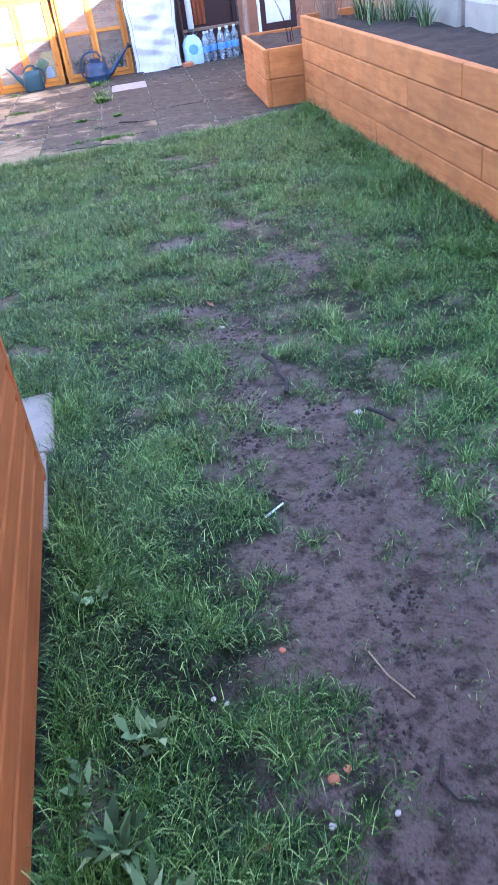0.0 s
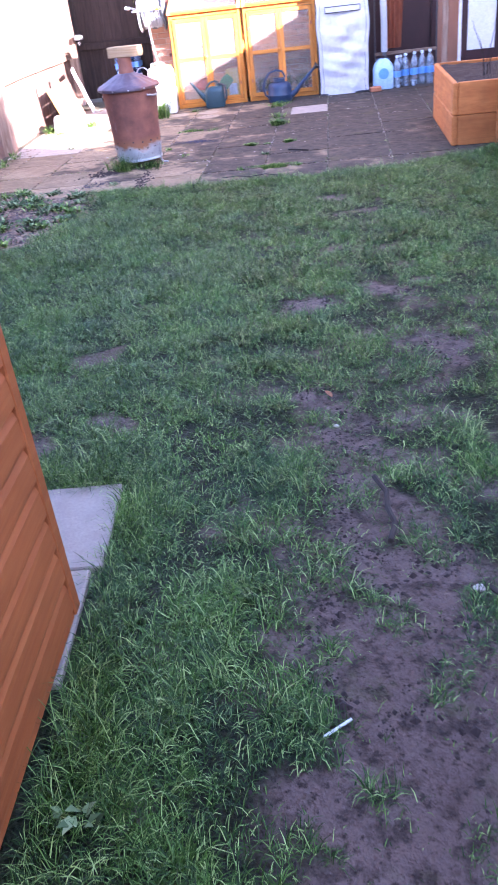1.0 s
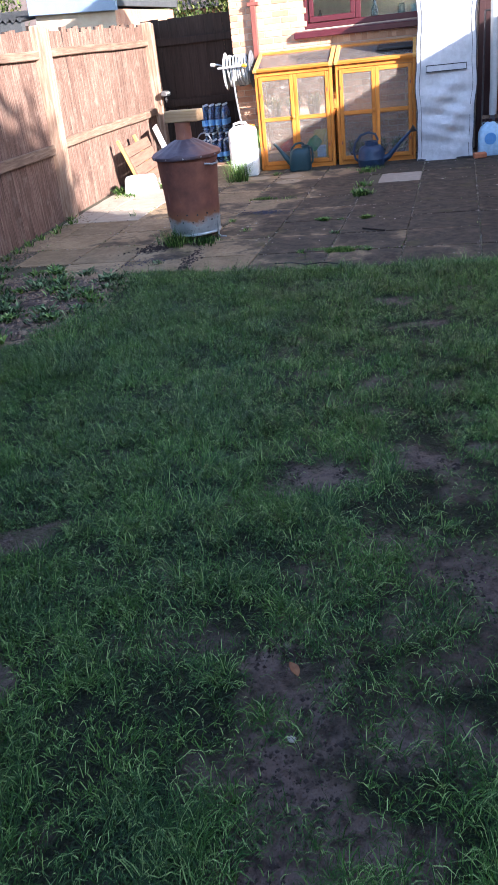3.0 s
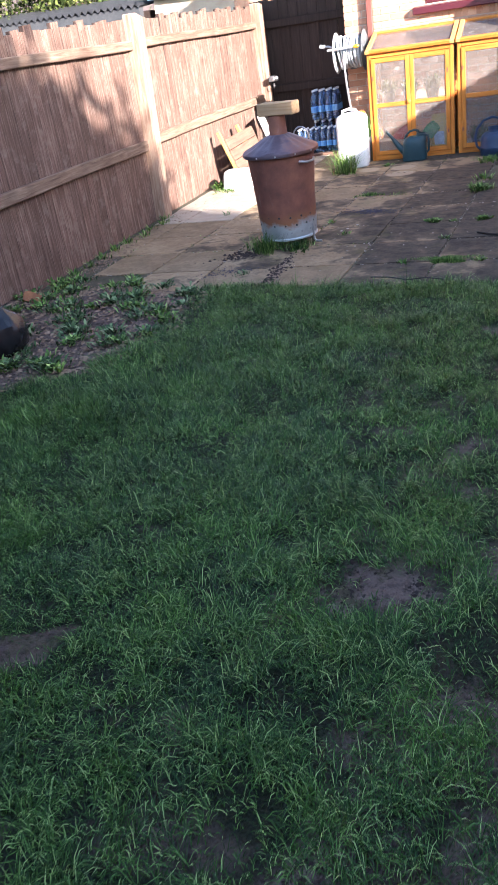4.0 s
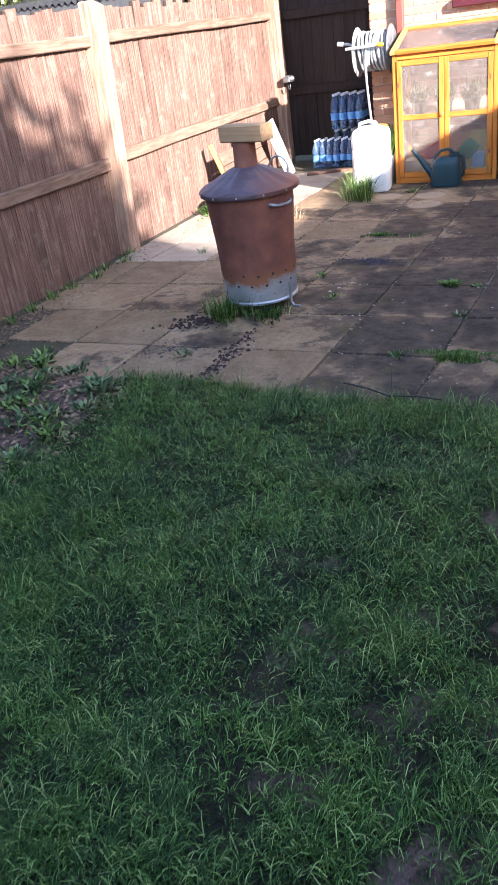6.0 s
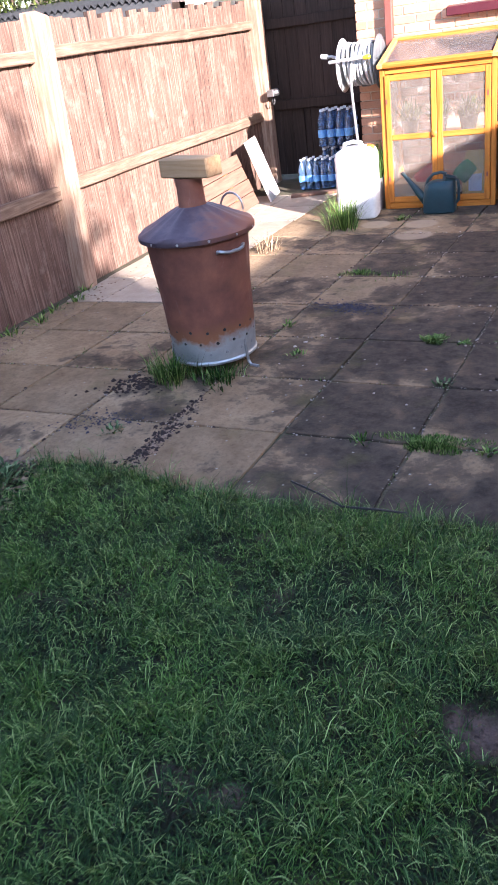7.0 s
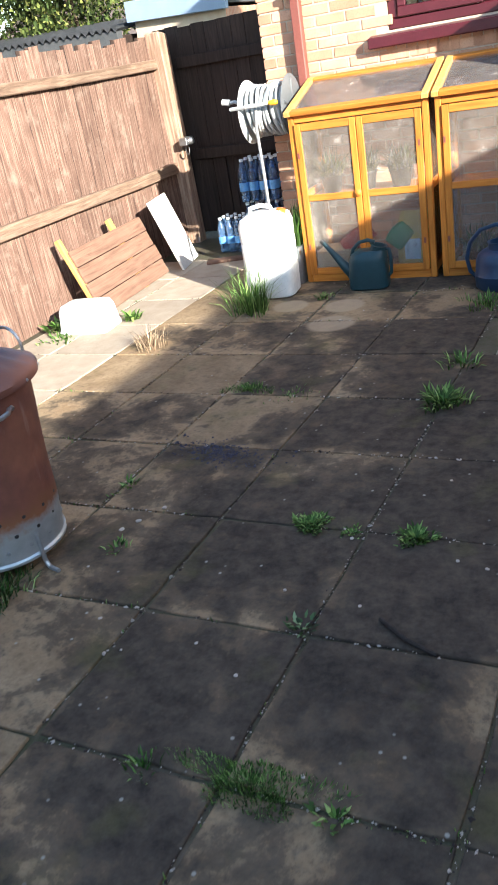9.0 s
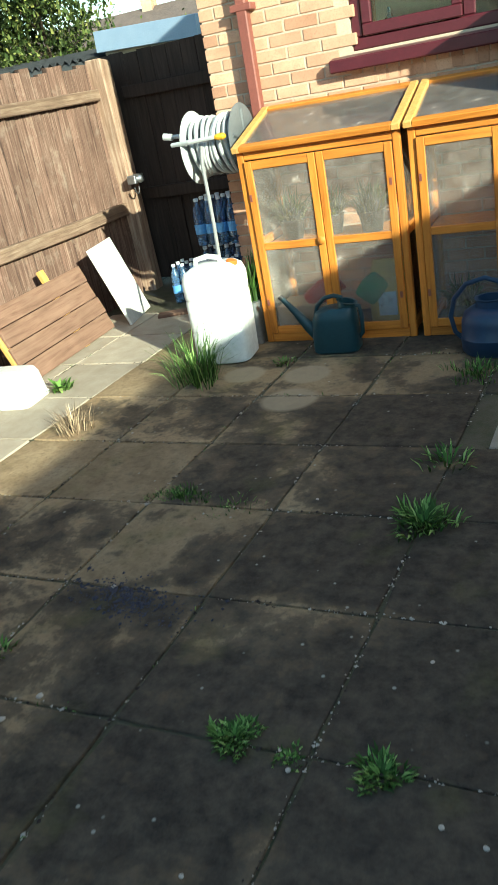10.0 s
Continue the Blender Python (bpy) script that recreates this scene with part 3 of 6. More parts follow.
base = part("patio", boxes((-3.34, 3.3, 7.7, 16.0, -0.13, PAVE - 0.009), edge=0), "joint")
tagged(base, "old buff paving slabs with weedy open joints", "patio", kind="structure")

# ---------- the fence along the side ----------
def fence_run():
    f = thing("side_fence", "weathered brown close-board timber fence with heavy posts", "fence", kind="structure")
    # feather-edge boards, thick on one edge, each a little uneven
    me_list = []
    for k in range(4):
        b = bmesh.new()
        w, h = 0.128, 1.95 + 0.01 * k
        pts = [(-0.024, 0), (-0.014, 0), (0.009, w), (-0.024, w)]
        lo = [b.verts.new((px, py, 0)) for px, py in pts]
        hi = [b.verts.new((px, py, h + (0.006 if k % 2 else -0.004) * (py > 0))) for px, py in pts]
        for i in range(4):
            j = (i + 1) % 4
            b.faces.new((lo[i], lo[j], hi[j], hi[i]))
        b.faces.new(lo[::-1])
        b.faces.new(hi)
        bmesh.ops.recalc_face_normals(b, faces=b.faces[:])
        me_list.append(mesh_of("board", b, "fence"))
    r = random.Random(3)
    y, i = -3.0, 0
    while y < 14.75:
        at = pose(FENCE_X + r.uniform(-0.003, 0.003), y, -0.12 + r.uniform(-0.02, 0.015), 0, r.uniform(-0.25, 0.25), r.uniform(-0.4, 0.4))
        at = at @ pose(0, 0, 0, r.uniform(-0.25, 0.25))
        piece("board", me_list[i % 4], f, at)
        y += 0.104 + r.uniform(-0.004, 0.006)
        i += 1
    ends = [-3.0, -0.5, 3.3, 7.05, 10.86, 14.68]
    for a, c in zip(ends, ends[1:]):
        for z, t in ((1.58, 0.085), (0.66, 0.10)):
            slope = 0.035
            b = boxes((-0.002, 0.055, a + 0.05, c - 0.05, z, z + t), edge=0.008)
            bmesh.ops.subdivide_edges(b, edges=[e for e in b.edges if e.calc_length() > 1], cuts=14)
            for v in b.verts:
                s = (v.co.y - a) / (c - a)
                v.co.z += slope * (0.5 - s) * (1 if z < 1 else 0.3) + 0.004 * math.sin(v.co.y * 2.1 + z)
                v.co.x += 0.004 * math.sin(v.co.y * 5 + z * 3)
            part("rail", b, "rail", f, at=pose(FENCE_X, 0, 0))
    for y in ends:
        b = boxes((-0.03, 0.125, -0.075, 0.075, -0.15, 1.90), edge=0.012)
        top = [v for v in b.verts if v.co.z > 1.8]
        for v in top:
            v.co.z -= 0.05 * (0.5 + v.co.y * 4)
        foot, tip = {10.86: (10.74, -3.2), 14.68: (14.70, 2.6)}.get(y, (y, 0.0))
        part("post", b, "post", f, at=pose(FENCE_X, foot, 0, tip, 0.5, 0))
    # gravel board gap: a low kickboard by the paving
    return f


fence = fence_run()

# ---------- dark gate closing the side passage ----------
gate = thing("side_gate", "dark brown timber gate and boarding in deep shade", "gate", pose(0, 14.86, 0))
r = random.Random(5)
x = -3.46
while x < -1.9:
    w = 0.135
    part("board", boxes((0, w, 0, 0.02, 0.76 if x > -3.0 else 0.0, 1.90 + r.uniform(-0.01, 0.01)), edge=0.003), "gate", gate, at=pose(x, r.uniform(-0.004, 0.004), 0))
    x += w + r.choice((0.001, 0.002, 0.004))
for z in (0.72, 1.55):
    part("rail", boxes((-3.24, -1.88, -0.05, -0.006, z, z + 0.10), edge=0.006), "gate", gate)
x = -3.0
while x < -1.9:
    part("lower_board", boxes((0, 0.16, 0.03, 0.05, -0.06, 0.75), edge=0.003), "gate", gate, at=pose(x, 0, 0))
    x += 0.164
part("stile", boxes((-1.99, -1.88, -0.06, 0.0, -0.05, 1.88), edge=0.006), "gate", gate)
latch = thing("gate_latch", "grey metal latch and padlock on the fence post", "latch", pose(-3.17, 14.56, 0.93))
part("plate", boxes((-0.01, 0.07, -0.075, 0.075, -0.035, 0.035), edge=0.006), "steel", latch)
part("knob", lathe([(0.0, 0), (0.03, 0.0), (0.036, 0.02), (0.024, 0.045), (0.0, 0.05)], 14, pose(0.07, -0.02, 0, 0, 90, 0)), "steel", latch, smooth=True)
part("shackle", tube(arc((0.045, -0.03, -0.06), 0.035, 180, 360, 10, "yz", 1.7), 0.006), "metal_dark", latch)

# ---------- the house ----------
HX = -1.86
house = thing("house", "buff and red brick house with brown-red window frames", "house", kind="structure")
win = dict(x0=-0.89, x1=1.05, z0=1.56, z1=2.65)
# body behind the facing bricks, with the window opening left free
part("wall", boxes((HX + 0.012, win["x0"], WALL_Y + 0.006, WALL_Y + 0.30, -0.1, 5.2), (win["x1"], 1.28, WALL_Y + 0.006, WALL_Y + 0.30, -0.1, 5.2),
                   (win["x0"], win["x1"], WALL_Y + 0.006, WALL_Y + 0.30, -0.1, win["z0"]), (win["x0"], win["x1"], WALL_Y + 0.006, WALL_Y + 0.30, win["z1"], 5.2),
                   (1.28, 2.24, WALL_Y + 0.006, WALL_Y + 0.30, 2.1, 5.2), edge=0), "mortar", house)
part("plain_wall", boxes((2.24, 5.4, WALL_Y + 0.006, WALL_Y + 0.30, -0.1, 5.2), edge=0), "far_brick", house)
part("side_wall", boxes((HX + 0.012, HX + 0.30, WALL_Y + 0.31, 21.0, -0.1, 5.2), edge=0), "far_brick", house)
part("back_wall", boxes((HX + 0.3, 5.4, 17.0, 17.2, -0.1, 5.2), edge=0), "cover", house)
part("inner_floor", boxes((HX + 0.3, 5.4, WALL_Y + 0.3, 17.0, 0.0, 0.1), edge=0), "dark_brown", house)
roof = boxes((HX - 0.35, 5.8, WALL_Y - 0.4, 21.4, 5.2, 5.32), edge=0)
part("roof", roof, "far_tile", house)

# window: frame, sash, sill, panes
w1 = thing("window_1", "maroon framed kitchen window with a wide sill", "window", kind="structure")
x0, x1, z0, z1 = win["x0"], win["x1"], win["z0"], win["z1"]
yf = WALL_Y + 0.03
part("window_frame", boxes((x0, x1, yf, yf + 0.07, z0, z0 + 0.07), (x0, x1, yf, yf + 0.07, z1 - 0.07, z1), (x0, x0 + 0.07, yf, yf + 0.07, z0 + 0.07, z1 - 0.07),
                           (x1 - 0.07, x1, yf, yf + 0.07, z0 + 0.07, z1 - 0.07), (-0.235, -0.165, yf, yf + 0.07, z0 + 0.07, z1 - 0.07), edge=0.008), "maroon", w1)
part("sash", boxes((x0 + 0.072, -0.237, yf - 0.02, yf + 0.04, z0 + 0.072, z0 + 0.137), (x0 + 0.072, -0.237, yf - 0.02, yf + 0.04, z1 - 0.137, z1 - 0.072),
                   (x0 + 0.072, x0 + 0.13, yf - 0.02, yf + 0.04, z0 + 0.137, z1 - 0.137), (-0.295, -0.237, yf - 0.02, yf + 0.04, z0 + 0.137, z1 - 0.137), edge=0.006), "maroon", w1)
for a, b in ((x0 + 0.125, -0.29), (-0.165, x1 - 0.07)):
    pane = part("pane", boxes((a, b, yf + 0.012, yf + 0.02, z0 + 0.068, z1 - 0.068), edge=0), "glass", w1)
sill = boxes((x0 - 0.13, x1 + 0.13, WALL_Y - 0.09, WALL_Y + 0.09, z0 - 0.075, z0 - 0.003), edge=0.008)
for v in sill.verts:
    if v.co.y < WALL_Y - 0.05:
        v.co.z -= 0.025
part("window_sill", sill, "maroon", w1)
part("inner_sill", boxes((x0, x1, WALL_Y + 0.11, WALL_Y + 0.36, z0 - 0.03, z0 + 0.045), edge=0.005), "white_board", w1)

# rainwater pipe
dp = thing("downpipe", "square red-brown rainwater pipe clipped to the wall", "downpipe")
part("pipe", boxes((-1.565, -1.495, WALL_Y - 0.095, WALL_Y - 0.025, -0.04, 5.1), edge=0.008), "pipe", dp)
for z in (0.6, 1.9, 3.4):
    part("clip", boxes((-1.60, -1.46, WALL_Y - 0.099, WALL_Y - 0.004, z, z + 0.04), edge=0.004), "pipe", dp)

# ---------- cold frames ----------
def cold_frame(at, label):
    """A two-door timber cold frame with a sloping glazed lid."""
    W, D, HF, HB, T = 0.98, 0.56, 1.235, 1.40, 0.042
    c = thing("cold_frame", label, "cold frame", at, "cold frames by the house wall")
    for xx in (0, W - T):
        part("front_post", boxes((xx, xx + T, 0, T, 0, HF - 0.045), edge=0.004), "orange", c)
        part("back_post", boxes((xx, xx + T, D - T, D, 0, HB - 0.05), edge=0.004), "orange", c)
        for z in (0.03, 0.60):
            part("side_rail", boxes((xx + 0.006, xx + T - 0.006, T, D - T, z, z + 0.05), edge=0.003), "orange", c)
        part("side_glazing", boxes((xx + 0.017, xx + 0.022, T, D - T, 0.08, HF - 0.06), edge=0), "film", c).visible_shadow = False
    part("front_sill", boxes((T, W - T, 0.004, T, 0, 0.055), edge=0.004), "orange_x", c)
    part("front_head", boxes((T, W - T, 0.004, T, HF - 0.10, HF - 0.047), edge=0.004), "orange_x", c)
    part("back_rail", boxes((T, W - T, D - T, D, HB - 0.11, HB - 0.052), edge=0.004), "orange_x", c)
    part("shelf", boxes((T, W - T, 0.06, D - T, 0.585, 0.60), edge=0.002), "orange_x", c)
    half = W / 2
    for k, (a, b) in enumerate(((T + 0.003, half - 0.002), (half + 0.002, W - T - 0.003))):
        S = 0.046
        d = part("door", boxes((a, a + S, -0.016, 0.003, 0.06, HF - 0.105), edge=0.004), "orange", c)
        part("door_stile", boxes((b - S, b, -0.016, 0.003, 0.06, HF - 0.105), edge=0.004), "orange", d)
        for za, zb in ((0.06, 0.11), (0.60, 0.645), (HF - 0.155, HF - 0.105)):
            part("door_rail", boxes((a + S, b - S, -0.013, 0.003, za, zb), edge=0.003), "orange_x", d)
        for za, zb in ((0.11, 0.60), (0.645, HF - 0.155)):
            part("pane", boxes((a + S - 0.004, b - S + 0.004, -0.006, -0.002, za - 0.004, zb + 0.004), edge=0), "film", d).visible_shadow = False
        for z in (0.25, 0.9):
            xh = a + 0.004 if k == 0 else b - 0.03
            part("hinge", boxes((xh, xh + 0.016, -0.018, -0.0155, z, z + 0.04), edge=0.001), "pipe", d)
    knob = part("catch", lathe([(0, 0), (0.022, 0), (0.026, 0.012), (0.016, 0.022), (0, 0.024)], 14, pose(half - 0.022, -0.016, 0.635, 90, 0, 0)), "orange", c, smooth=True)
    tilt = math.degrees(math.atan2(HB - HF, D))
    lid = part("lid", boxes((-0.012, 0.036, -0.035, D * 1.04, 0, 0.035), edge=0.004), "yellow_wood", c, at=pose(0, 0, HF - 0.042, tilt, 0, 0))
    part("lid_side", boxes((W - 0.036, W + 0.012, -0.035, D * 1.04, 0, 0.035), edge=0.004), "yellow_wood", lid)
    for ya, yb in ((-0.035, 0.018), (D * 1.04 - 0.045, D * 1.04)):
        part("lid_rail", boxes((0.036, W - 0.036, ya, yb, 0, 0.035), edge=0.004), "orange_x", lid)
    part("lid_pane", boxes((0.03, W - 0.03, 0.015, D * 1.0, 0.012, 0.016), edge=0), "lid_film", lid)
    return c


cf1 = cold_frame(pose(-1.485, 13.03, PAVE), "orange timber cold frame sheltering bags and pots by the wall")
cf2 = cold_frame(pose(-0.463, 13.03, PAVE), "orange timber cold frame with dark plants inside")

# ---------- tall covered unit ----------
def covered_unit():
    t = thing("covered_greenhouse", "tall narrow unit under a silvery white zipped cover", "plant cover", pose(0.525, 12.86, PAVE))
    b = bmesh.new()
    W, D, H = 0.69, 0.55, 1.95
    nx, nz, ny = 24, 60, 12
    def wrinkle(x, z):
        return 0.030 * math.sin(z * 17 + 2.2 * math.sin(x * 6 + z)) * math.exp(-((z - 0.55) / 0.45) ** 2) + 0.016 * math.sin(z * 41 + x * 9) * math.exp(-((z - 0.5) / 0.4) ** 2) + 0.012 * math.sin(x * 4.3) * math.sin(z * 3.1)
    grids = []
    def grid(f, nu, nv):
        vs = [[b.verts.new(f(i / nu, j / nv)) for i in range(nu + 1)] for j in range(nv + 1)]
        for j in range(nv):
            for i in range(nu):
                b.faces.new((vs[j][i], vs[j][i + 1], vs[j + 1][i + 1], vs[j + 1][i]))
    edge = lambda z: 0.012 * math.sin(z * 5.2) + 0.006 * math.sin(z * 13)
    grid(lambda u, v: (edge(v * H) * (1 - 2 * u) + u * W, -wrinkle(u * W, v * H) * (4 * u * (1 - u)) - 0.012 * (4 * u * (1 - u)), v * H), nx, nz)
    grid(lambda u, v: (edge(v * H), u * D, v * H), ny, nz)
    grid(lambda u, v: (W - edge(v * H), u * D, v * H), ny, nz)
    grid(lambda u, v: (edge(H) * (1 - 2 * u) + u * W, v * D, H + 0.0), nx, 4)
    bmesh.ops.remove_doubles(b, verts=b.verts[:], dist=0.002)
    bmesh.ops.recalc_face_normals(b, faces=b.faces[:])
    part("cover", b, "cover", t, smooth=True)
    for s in (0, 1):
        pts = [((edge(z) if s == 0 else W - edge(z)), -0.004, z) for z in np.linspace(0.0, H, 50)]
        part("piping", tube(pts, 0.006, 6), "dark_trim", t)
        pts = [((edge(z) + 0.05 if s == 0 else W - 0.05 - edge(z)), -wrinkle(0.05, z) * 0.3 - 0.008, z) for z in np.linspace(0.02, H, 50)]
        part("seam", tube(pts, 0.003, 5), "grey_plastic", t)
    part("pocket", boxes((0.115, 0.575, -0.034, -0.016, 1.015, 1.075), edge=0.003), "cover", t)
    part("pocket_edge", boxes((0.11, 0.58, -0.037, -0.014, 1.075, 1.084), (0.11, 0.58, -0.037, -0.014, 1.006, 1.015), (0.11, 0.116, -0.037, -0.014, 1.015, 1.075), (0.574, 0.58, -0.037, -0.014, 1.015, 1.075), edge=0.001), "dark_trim", t)
    part("hem", boxes((0.01, W - 0.01, -0.012, 0.02, 0, 0.022), edge=0.004), "dark_trim", t)
    return t


covered_unit()

# ---------- garden incinerator ----------
def incinerator():
    t = thing("incinerator", "rusted galvanised garden incinerator bin with a chimney lid", "incinerator", pose(-1.495, 9.46, PAVE, 0, 0, 0))
    R0, R1, H, LIFT = 0.230, 0.272, 0.745, 0.055
    seg = 64
    prof = [(R0 - 0.006, LIFT), (R0 + 0.006, LIFT), (R0 + 0.008, LIFT + 0.012), (R0, LIFT + 0.02)]
    prof += [(R0 + (R1 - R0) * s + 0.0025 * math.sin(s * 9), LIFT + 0.02 + (H - LIFT - 0.03) * s) for s in [i / 20 for i in range(1, 21)]]
    prof += [(R1 + 0.008, H + 0.0), (R1 + 0.006, H + 0.012), (R1 - 0.004, H + 0.01), (R1 - 0.006, H - 0.05)]
    b = lathe(prof, seg)
    for v in b.verts:
        a = math.atan2(v.co.y, v.co.x)
        k = 1 + 0.006 * math.sin(3 * a + 5 * v.co.z) + 0.004 * math.sin(7 * a - 9 * v.co.z)
        v.co.x *= k
        v.co.y *= k
    part("drum", b, "drum", t, smooth=True)
    part("floor_plate", lathe([(0.0, LIFT + 0.03), (R0 - 0.006, LIFT + 0.03)], 32), "black", t)
    r = random.Random(2)
    for row, (z, off) in enumerate(((0.118, 0), (0.182, 0.5), (0.245, 0.0))):
        n = 16
        for i in range(n):
            a = 2 * math.pi * (i + off) / n
            rad = R0 + (R1 - R0) * (z - LIFT) / (H - LIFT) + 0.003
            hole = lathe([(0.0, 0.0), (0.0065, 0.0), (0.0085, -0.002), (0.010, -0.006)], 10, pose(rad * math.cos(a), rad * math.sin(a), z + r.uniform(-0.004, 0.004), 0, 90, math.degrees(a)))
            part("air_hole", hole, "galv" if row == 0 else "black", t)
    for a in (-16, 104, 224):
        c, s = math.cos(radians(a)), math.sin(radians(a))
        part("foot", tube([((R0 + 0.006) * c, (R0 + 0.006) * s, 0.16), ((R0 + 0.012) * c, (R0 + 0.012) * s, 0.03), ((R0 + 0.03) * c, (R0 + 0.03) * s, 0.008), ((R0 + 0.085) * c, (R0 + 0.085) * s, 0.008)], 0.009, 6), "galv", t)
    # pleated conical lid
    RL = 0.308
    b = bmesh.new()
    n = 96
    rings = []
    for rad, z, amp in ((RL - 0.004, H - 0.022, 0), (RL, H - 0.02, 0), (RL + 0.003, H + 0.003, 0), (RL - 0.006, H + 0.016, 0.001), (0.24, H + 0.042, 0.0035), (0.17, H + 0.078, 0.004), (0.11, H + 0.108, 0.0025), (0.076, H + 0.125, 0.0)):
        ring = []
        for i in range(n):
            a = 2 * math.pi * i / n
            saw = abs(((i / 6) % 1) - 0.5) * 2
            ring.append(b.verts.new((rad * math.cos(a), rad * math.sin(a), z + amp * (saw - 0.5) * 2 + (0.004 * math.sin(3 * a) + 0.003 * math.sin(8 * a + 1) if amp else 0))))
        rings.append(ring)
    for p, q in zip(rings, rings[1:]):
        for i in range(n):
            j = (i + 1) % n
            b.faces.new((p[i], p[j], q[j], q[i]))
    bmesh.ops.recalc_face_normals(b, faces=b.faces[:])
    lid = part("lid", b, "lid", t, "burnt purple-grey pleated lid", smooth=True)
    part("chimney", lathe([(0.078, H + 0.118), (0.072, H + 0.13), (0.069, H + 0.22), (0.069, H + 0.265)], 32), "drum", lid, "rust-orange chimney stub", smooth=True)
    for i in range(12):
        a = 2 * math.pi * (i + 0.3) / 12
        part("rivet", lathe([(0, 0.004), (0.005, 0.003), (0.007, 0)], 8, pose((RL + 0.002) * math.cos(a), (RL + 0.002) * math.sin(a), H - 0.008, 0, 90, math.degrees(a))), "steel", lid)
    part("lid_handle", tube(arc((0.13, 0.19, H + 0.06), 0.065, -10, 190, 12, "xz", 1.2), 0.006, 8), "steel", lid)
    for a in (-26, 154):
        c, s = math.cos(radians(a)), math.sin(radians(a))
        m = pose((R1 + 0.006) * c, (R1 + 0.006) * s, H - 0.075, 0, 0, a)
        hb = tube([(0, -0.075, 0), (0.022, -0.06, -0.004), (0.028, -0.03, -0.01), (0.028, 0.03, -0.01), (0.022, 0.06, -0.004), (0, 0.075, 0)], 0.009, 8)
        hb.transform(m)
        h = part("side_handle", hb, "steel", t)
        for yy in (-0.085, 0.085):
            part("handle_rivet", lathe([(0, 0.006), (0.008, 0.004), (0.011, 0)], 10, m @ pose(-0.002, yy, 0, 0, 90, 0)), "steel", h)
    # a wooden block laid over the chimney
    blk = thing("wooden_block", "weathered timber block laid across the chimney top", "wood block", pose(-1.475, 9.46, PAVE + H + 0.266, 0, 0, -14))
    part("block", boxes((-0.165, 0.165, -0.06, 0.06, 0, 0.095), edge=0.007), "cap", blk)
    return t


incinerator()

# ---------- raised timber planters ----------
def planter(name, label, at, L, W, rows, cuts, soil_drop):
    """Sleepers stacked on edge; local x across, y along, origin at the outer front corner."""
    p = thing(name, label, "planter", at)
    T, z = 0.05, 0.0
    r = random.Random(len(rows) + int(L * 10))
    for k, h in enumerate(rows):
        for xx in (0, W - T):
            start = 0.0
            for c in [*cuts[k], L]:
                part("sleeper", boxes((xx + r.uniform(-0.003, 0.003), xx + T, start + 0.001, c - 0.002, z, z + h - 0.007), edge=0.008), "planter", p)
                start = c
        for yy in (0, L - T):
            part("end_sleeper", boxes((T + 0.001, W - T - 0.001, yy + 0.002, yy + T - 0.002, z, z + h - 0.004), edge=0.006), "planter_x", p)
        z += h
    nx, ny = 14, max(10, int(L * 16))
    b = bmesh.new()
    bmesh.ops.create_grid(b, x_segments=nx, y_segments=ny, size=0.5, matrix=Matrix.Translation((W / 2, L / 2, z - soil_drop)) @ Matrix.Diagonal((W - 2 * T, L - 2 * T, 1, 1)))
    for v in b.verts:
        v.co.z += 0.03 * noise.fractal(v.co * 5, 1, 2, 4)
    part("soil", b, "soil_bed", p, "dark crumbly compost", smooth=True)
    return p


plB = planter("long_planter", "long raised orange timber planter filled with compost", pose(1.90, 2.2, -0.03, 0, 0, -0.6), 6.45, 0.98, (0.215, 0.20, 0.20, 0.20), ([1.5, 4.2], [2.3, 5.7], [0.9, 3.5], [2.6, 5.0]), 0.06)
plA = planter("small_planter", "low raised orange timber planter beside the paving", pose(1.60, 8.80, PAVE, 0, 0, -3.0), 1.58, 0.9, (0.27, 0.285), ([], []), 0.03)

